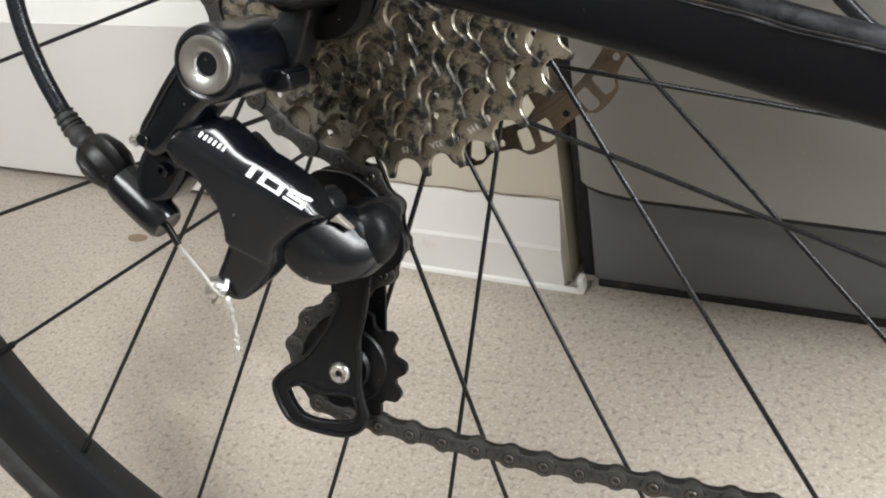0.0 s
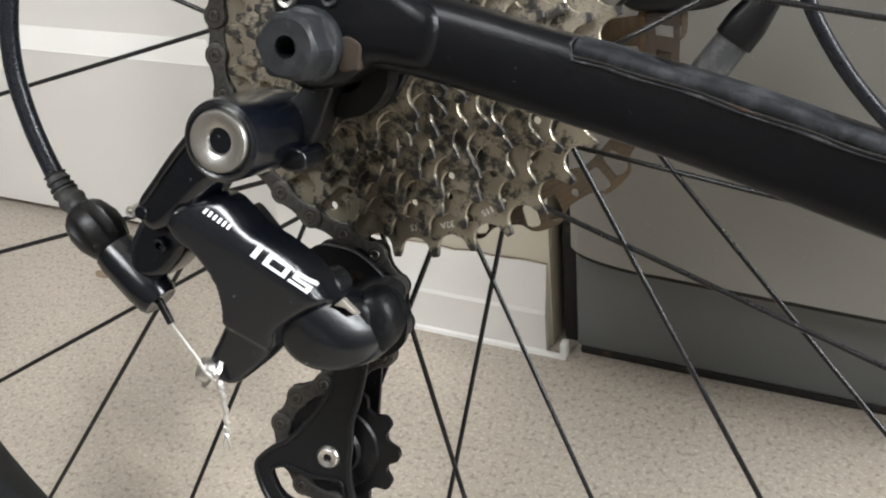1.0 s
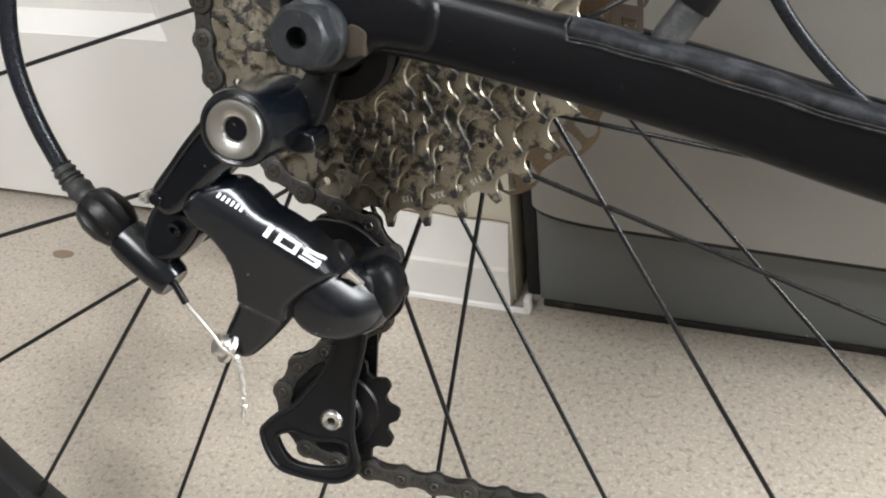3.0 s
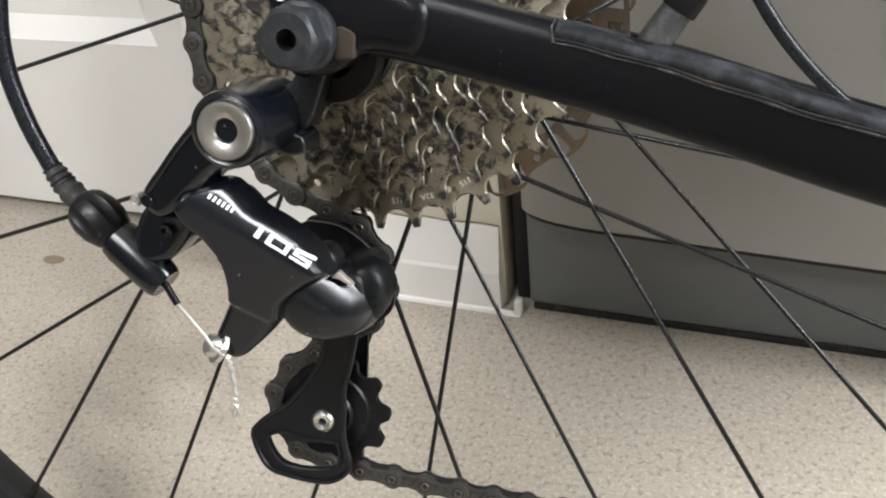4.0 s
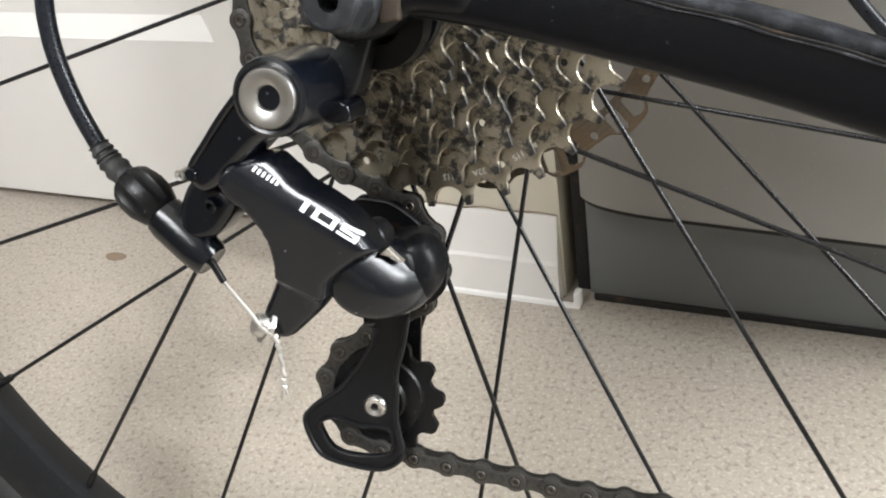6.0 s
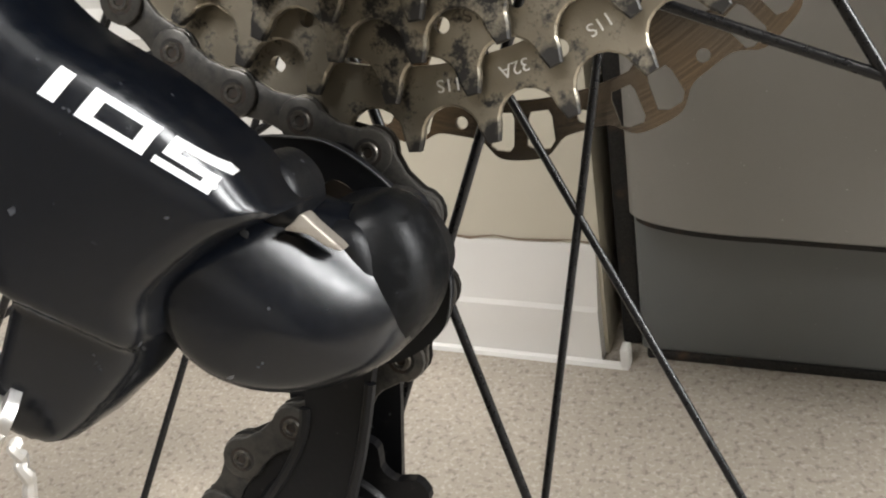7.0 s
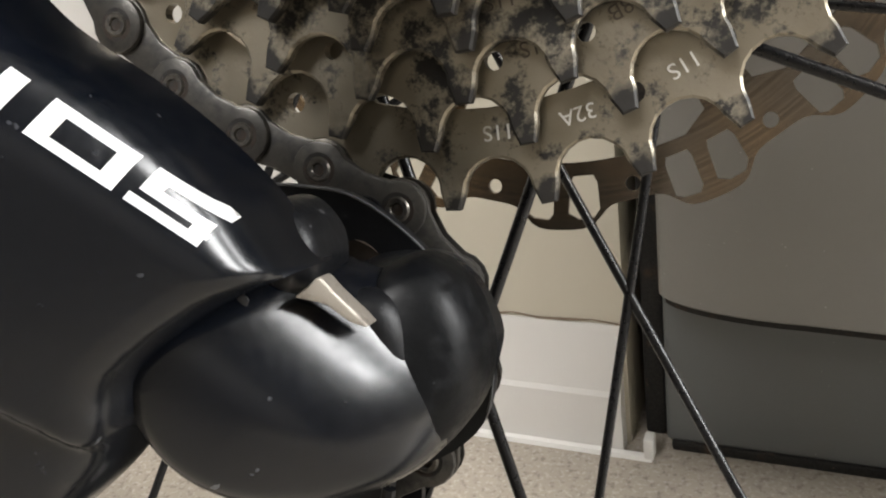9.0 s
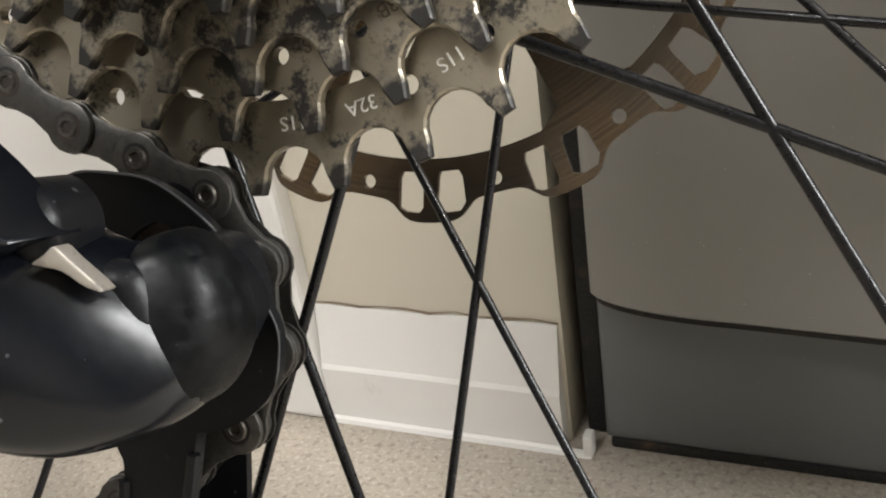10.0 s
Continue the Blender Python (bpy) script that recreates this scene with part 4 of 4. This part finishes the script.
    bp = [np.array(at(0.19)), np.array(at(0.08))] + [np.array(p) for p in hp[1:9:2]]
    fine = spline(bp, 4)
    part("boot", tube(fine, [0.0036 + (0.0005 if i % 4 < 2 else 0) - 0.00004 * i for i in range(len(fine))], 16), RUBBER, de, "ribbed black rubber cable boot")
    part("liner", tube([at(0.97), (-0.0462, -0.0922, 0.2655)], 0.0011, 10), PLASTIC, de)
    part("inner_cable", tube([(-0.0466, -0.0922, 0.2659), (-0.0430, -0.0922, 0.2615), (-0.0385, -0.0922, 0.2558), (-0.0358, -0.0925, 0.2520), (-0.0330, -0.0922, 0.2497)], 0.0006, 8), STEEL, de, "bare steel gear cable")
    line = spline([(-0.0322, -0.0915, 0.2490), (-0.0313, -0.0915, 0.2450), (-0.0311, -0.0910, 0.2365), (-0.0314, -0.0910, 0.2325)], 14)
    tail = part("cable_tail", tube([(p[0] + 0.00022 * math.cos(0.9 * k), p[1] + 0.00022 * math.sin(0.9 * k), p[2]) for k, p in enumerate(line)], [0.00080 + 0.00009 * math.cos(1.8 * k) for k in range(len(line))], 8), STEEL, de, "frayed steel cable end")
    for dx, dy, ln in ((-0.0014, 0.0, 0.0042), (0.0002, 0.0006, 0.0036), (0.0014, -0.0004, 0.0040), (-0.0005, -0.0008, 0.0046)):
        part("strand", tube(spline([(-0.0314, -0.0910, 0.2330), (-0.0314 + dx * 0.7, -0.0910 + dy, 0.2330 - ln * 0.6), (-0.0314 + dx, -0.0910 + dy, 0.2330 - ln)], 3), 0.00028, 6), STEEL, tail)
    # outer link: a flat flank that slopes in towards the spokes, with a rounded upper edge
    link_out = [(-0.0340, 0.3025), (-0.0298, 0.3036), (-0.0262, 0.3028), (-0.0238, 0.2996), (-0.0204, 0.2942), (-0.0154, 0.2895), (-0.0110, 0.2846), (-0.0076, 0.2797), (-0.0056, 0.2757), (-0.0038, 0.2722), (-0.0043, 0.2716), (-0.0090, 0.2698), (-0.0134, 0.2670), (-0.0173, 0.2634), (-0.0187, 0.2590), (-0.0222, 0.2538), (-0.0270, 0.2491), (-0.0321, 0.2456), (-0.0365, 0.2484), (-0.0368, 0.2538), (-0.0343, 0.2592), (-0.0307, 0.2665), (-0.0296, 0.2723), (-0.0297, 0.2783), (-0.0312, 0.2843), (-0.0334, 0.2892), (-0.0358, 0.2920), (-0.0375, 0.2978)]
    slope = lambda x, z: 0.53 * (x + 0.02) - 0.2 * (z - 0.28)
    E1, E2 = (0.694, -0.720), (0.720, 0.694)

    def across(x, z, ox, oz):
        return (x - ox) * E1[0] + (z - oz) * E1[1], (x - ox) * E2[0] + (z - oz) * E2[1]

    def arc(q, r):
        q = min(max(q, 0), r * 0.92)
        return r - math.sqrt(r * r - q * q)

    def facet(q, slope, soft):
        return slope * (math.sqrt(q * q + soft * soft) + q) / 2

    def step(q, w):
        q = min(max(q / w + 0.5, 0), 1)
        return q * q * (3 - 2 * q)

    def link_face(x, z, d):
        v = across(x, z, -0.0291, 0.3010)[1]
        low = step(-((x + 0.0300) * 0.685 + (z - 0.2680) * 0.728) - 0.0008, 0.0022)
        return -0.0150 + 0.532 * x - 0.2347 * z + facet(v + 0.0038, 0.68, 0.0006) + arc(v + 0.0040, 0.030) + arc(v - 0.0012, 0.0060) + arc(-v - 0.006, 0.4) + 0.0024 * low + roll_off(d, 0.0022, 0.0026)

    part("outer_link", dome(link_out, -0.0765, link_face, cell=0.0008, back=slope), GLOSS, de, "gloss black link with white markings", sharp=70)
    part("inner_link", puff([(-0.036, 0.294), (-0.026, 0.284), (-0.014, 0.276), (-0.006, 0.270), (-0.012, 0.262), (-0.026, 0.268), (-0.038, 0.284)], -0.058, -0.070, 0.003), SATIN, de)
    part("cable_clamp_bolt", move(lathe([(0.0001, -0.0040), (0.0030, -0.0040), (0.0036, -0.0032), (0.0036, -0.0010), (0.0050, -0.0008), (0.0050, 0.0006), (0.0001, 0.0006)], 24), pose(-0.0362, -0.0885, 0.2506) @ pose(0, 0, 0, 0, 40, 0) @ pose(0, 0, 0, 0, 0, -55)), SILVER, de, "silver cable clamp bolt")
    # lower knuckle: a ridge that carries on from the link, and a round lobe in front of the guide pulley
    pk = [(-0.0090, 0.2712), (-0.0062, 0.2718), (-0.0036, 0.2706), (-0.0010, 0.2696), (0.0010, 0.2704), (0.0034, 0.2704), (0.0062, 0.2684), (0.0082, 0.2648), (0.0091, 0.2606), (0.0086, 0.2562), (0.0062, 0.2520), (0.0026, 0.2488), (-0.0020, 0.2472), (-0.0071, 0.2468), (-0.0132, 0.2488), (-0.0176, 0.2524), (-0.0198, 0.2570), (-0.0203, 0.2615), (-0.0195, 0.2642), (-0.0160, 0.2672)]
    lean = lambda x, z: 0.25 * (x + 0.02)

    def knuckle_face(x, z, d):
        u, v = across(x, z, -0.0066, 0.2655)
        ridge = -0.0765 + 0.40 * (x + 0.0066) - 0.10 * (z - 0.2655) + facet(v + 0.0048, 0.42, 0.0008) + arc(v + 0.0062, 0.0150) + arc(-v - 0.0050, 0.040) + (arc(u - 0.003, 0.026) if u > 0 else arc(-u - 0.004, 0.05))
        return ridge + roll_off(d, 0.0034, 0.0040)

    def lobe_face(x, z, d):
        return -0.0640 + 0.36 * (x - 0.0035) + 0.12 * (z - 0.2622) + ((x - 0.0036) ** 2 + (z - 0.2612) ** 2) / 0.046 + roll_off(d, 0.0030, 0.0036)

    part("lower_knuckle", dome(pk, -0.0640, knuckle_face, cell=0.0007, back=lean), GLOSS, de, sharp=70)
    part("pivot_lobe", dome([(-0.0016, 0.2690), (0.0008, 0.2706), (0.0034, 0.2706), (0.0062, 0.2686), (0.0083, 0.2649), (0.0092, 0.2606), (0.0087, 0.2562), (0.0064, 0.2520), (0.0030, 0.2496), (-0.0008, 0.2510), (-0.0022, 0.2570), (-0.0024, 0.2640)], -0.0600, lobe_face, cell=0.0008, back=lean), DUSTY, de, "dusty black round end of the knuckle", sharp=70)
    part("knuckle_back", puff([(-0.0175, 0.2620), (-0.0180, 0.2560), (-0.0150, 0.2510), (-0.0100, 0.2490), (-0.0030, 0.2490), (0.0000, 0.2510), (0.0030, 0.2560), (0.0030, 0.2630), (0.0000, 0.2680), (-0.0090, 0.2680)], -0.0420, -0.0700, 0.003, tilt=lambda x, z: 0.2 * (x + 0.02)), SATIN, de, "black back half of the knuckle")
    part("spring_end", puff(TAB, -0.0680, -0.0703, 0.0003, 3, 3, tilt=lambda x, z: 0.6 * x), DULLSTEEL, de, "bare metal spring end", sharp=30)
    for x, z, q in ((-0.0095, 0.2690, 0.0006), (-0.0128, 0.2520, 0.0007)):
        part("paint_chip", move(lathe([(0.0001, -0.0001), (q, 0.0), (q * 0.7, 0.0004), (0.0001, 0.0004)], 9), pose(x, knuckle_face(x, z, 0.002) - 0.0001, z)), GREYALLOY, de, "small chip in the black paint")
    part("lug", puff([(-0.0110, 0.2770), (-0.0070, 0.2775), (-0.0040, 0.2740), (-0.0045, 0.2695), (-0.0085, 0.2680), (-0.0120, 0.2720)], -0.062, -0.0715, 0.003), SATIN, de)
    # cage
    gd = [tuple(p) for p in spline([(-0.0310, 0.2725), (-0.0254, 0.2769), (-0.0191, 0.2770), (-0.0112, 0.2752), (-0.0022, 0.2680), (0.0042, 0.2582), (0.0055, 0.2524), (0.0030, 0.2450), (-0.0060, 0.2400), (-0.0180, 0.2420), (-0.0270, 0.2540), (-0.0310, 0.2650)], 5, True)]
    gh = [tuple(p) for p in spline([(-0.0175, 0.2668), (-0.0120, 0.2700), (-0.0085, 0.2672), (-0.0110, 0.2635), (-0.0160, 0.2625)], 4, True)]
    gu = part("cage_guard", plate(gd, [gh], -0.0405, -0.0385), SATIN, de, "black guard round the guide pulley")
    part("worn_edge", tube([(x, -0.0406, z) for x, z in gd[4:34]], 0.0002, 6), GREYALLOY, gu, "edge rubbed to bare metal")
    part("bushing", move(lathe([(0.0030, -0.0370), (0.0095, -0.0370), (0.0100, -0.0350), (0.0030, -0.0350)], 32), pose(GP[0] + 0.006, 0, GP[1] + 0.007)), RUST, de, "reddish-brown bushing")
    oc = CAGE
    part("outer_cage_plate", plate([tuple(p) for p in spline(oc[0], 4, True)], [[tuple(p) for p in spline(oc[1], 3, True)]], -0.0402, -0.0374), SATIN, de, "black cage plate with a window")
    rimline = [tuple(p) for p in spline(oc[0], 4, True)]
    part("cage_rib", tube([(x, -0.0403, z) for x, z in rimline[4:84]], 0.0010, 8), SATIN, de)
    ww = [tuple(p) for p in spline(oc[1], 4, True)]
    part("window_rib", tube([(x, -0.0403, z) for x, z in ww + ww[:1]], 0.0008, 8, False), SATIN, de)
    ic = [(GP[0] + 0.012, GP[1] + 0.015), (GP[0] + 0.013, GP[1] - 0.01), (TP[0] + 0.012, TP[1] + 0.006), (TP[0] + 0.010, TP[1] - 0.018), (TP[0] - 0.004, TP[1] - 0.024), (TP[0] - 0.02, TP[1] - 0.018), (TP[0] - 0.010, TP[1] + 0.010), (GP[0] - 0.010, GP[1] - 0.012), (GP[0] - 0.012, GP[1] + 0.012)]
    part("inner_cage_plate", plate([tuple(p) for p in spline(ic, 4, True)], [], -0.0245, -0.0228), SATIN, de)
    out = []
    for k in range(132):
        a, w = 2 * math.pi * k / 132, math.cos(2 * math.pi * k / 12)
        out.append(((0.0212 + 0.0021 * math.tanh(1.6 * w)) * math.cos(a), (0.0212 + 0.0021 * math.tanh(1.6 * w)) * math.sin(a)))
    for nm, c in (("guide_pulley", GP), ("tension_pulley", TP)):
        pu = part(nm, plate(out, [circle(0, 0, 0.0035, 16)], -0.0012, 0.0012), PLASTIC, de, "black toothed pulley", pose(c[0], -0.031, c[1]), smooth=False)
        part("hub_cap", lathe([(0.0036, -0.0045), (0.0085, -0.0045), (0.0095, -0.0030), (0.0150, -0.0022), (0.0158, -0.0012), (0.0158, 0.0012), (0.0090, 0.0040), (0.0036, 0.0040)], 32), PLASTIC, pu)
    part("pulley_bolt", move(lathe([(0.0001, -0.0396), (0.0014, -0.0396), (0.0015, -0.0412), (0.0032, -0.0418), (0.0042, -0.0410), (0.0044, -0.0400)], 28), pose(TP[0], 0, TP[1])), SILVER, de, "grey pulley bolt with hex socket")
    # markings: plain pale shapes lying on the link's rounded face
    link_edge = edge_distance(spline(link_out, 5, True))
    o, e1, e2 = np.array([-0.0291, 0.3010]), np.array(E1), np.array(E2)

    def patch(name, corners, n=6):
        """A thin skin between four (u, v) corners, lying on the link's face."""
        A, B, C, D = (np.array(c) for c in corners)
        V = []
        for i in range(n + 1):
            for j in range(n + 1):
                u, v = (A + (B - A) * i / n) * (1 - j / n) + (D + (C - D) * i / n) * j / n
                x, z = o + e1 * u + e2 * v
                V.append((x, link_face(x, z, link_edge(x, z)) - 0.00012, z))
        k = n + 1
        part(name, (V, [(i * k + j, (i + 1) * k + j, (i + 1) * k + j + 1, i * k + j + 1) for i in range(n) for j in range(n)]), MARK, de)

    def bar(u0, u1, v0, v1):
        lean_on = 0.28
        patch("marking", [(u0 - lean_on * v0, v0), (u1 - lean_on * v0, v0), (u1 - lean_on * v1, v1), (u0 - lean_on * v1, v1)])

    for k in range(6):
        bar(0.0002 + 0.0013 * k, 0.0009 + 0.0013 * k, -0.0007, 0.0005)
    v0, v1, w = -0.0026, 0.0002, 0.00065
    mid = (v0 + v1) / 2
    strokes = [(0.0152, 0.0167, v0, v1)]
    strokes += [(0.0186, 0.0200, v0, v1), (0.0239, 0.0253, v0, v1), (0.0200, 0.0239, v0, v0 + w), (0.0200, 0.0239, v1 - w, v1)]
    strokes += [(0.0266, 0.0328, v1 - w, v1), (0.0266, 0.0280, mid + w / 2, v1 - w), (0.0266, 0.0323, mid - w / 2, mid + w / 2), (0.0310, 0.0325, v0 + w, mid - w / 2), (0.0262, 0.0323, v0, v0 + w)]
    for stroke in strokes:
        bar(*stroke)


TAB = [(-0.0047, 0.2693), (-0.0037, 0.2701), (-0.0027, 0.2709), (-0.0016, 0.2694), (0.0010, 0.2659), (-0.0005, 0.2664), (-0.0023, 0.2682), (-0.0040, 0.2689)]
CAGE = ([(-0.0075, 0.2500), (-0.0094, 0.2365), (-0.0124, 0.2237), (-0.0151, 0.2148), (-0.0156, 0.2060), (-0.0165, 0.1970), (-0.0158, 0.1891), (-0.0149, 0.1834), (-0.0175, 0.1790), (-0.0228, 0.1759), (-0.0295, 0.1754), (-0.0406, 0.1769), (-0.0472, 0.1795), (-0.0510, 0.1864), (-0.0523, 0.1934), (-0.0499, 0.1971), (-0.0449, 0.2015), (-0.0378, 0.2062), (-0.0324, 0.2123), (-0.0268, 0.2193), (-0.0225, 0.2272), (-0.0215, 0.2340), (-0.0215, 0.2500)],
        [(-0.0466, 0.1910), (-0.0440, 0.1942), (-0.0390, 0.1948), (-0.0310, 0.1925), (-0.0250, 0.1930), (-0.0190, 0.1915), (-0.0195, 0.1825), (-0.0312, 0.1799), (-0.0421, 0.1820)])
derailleur()
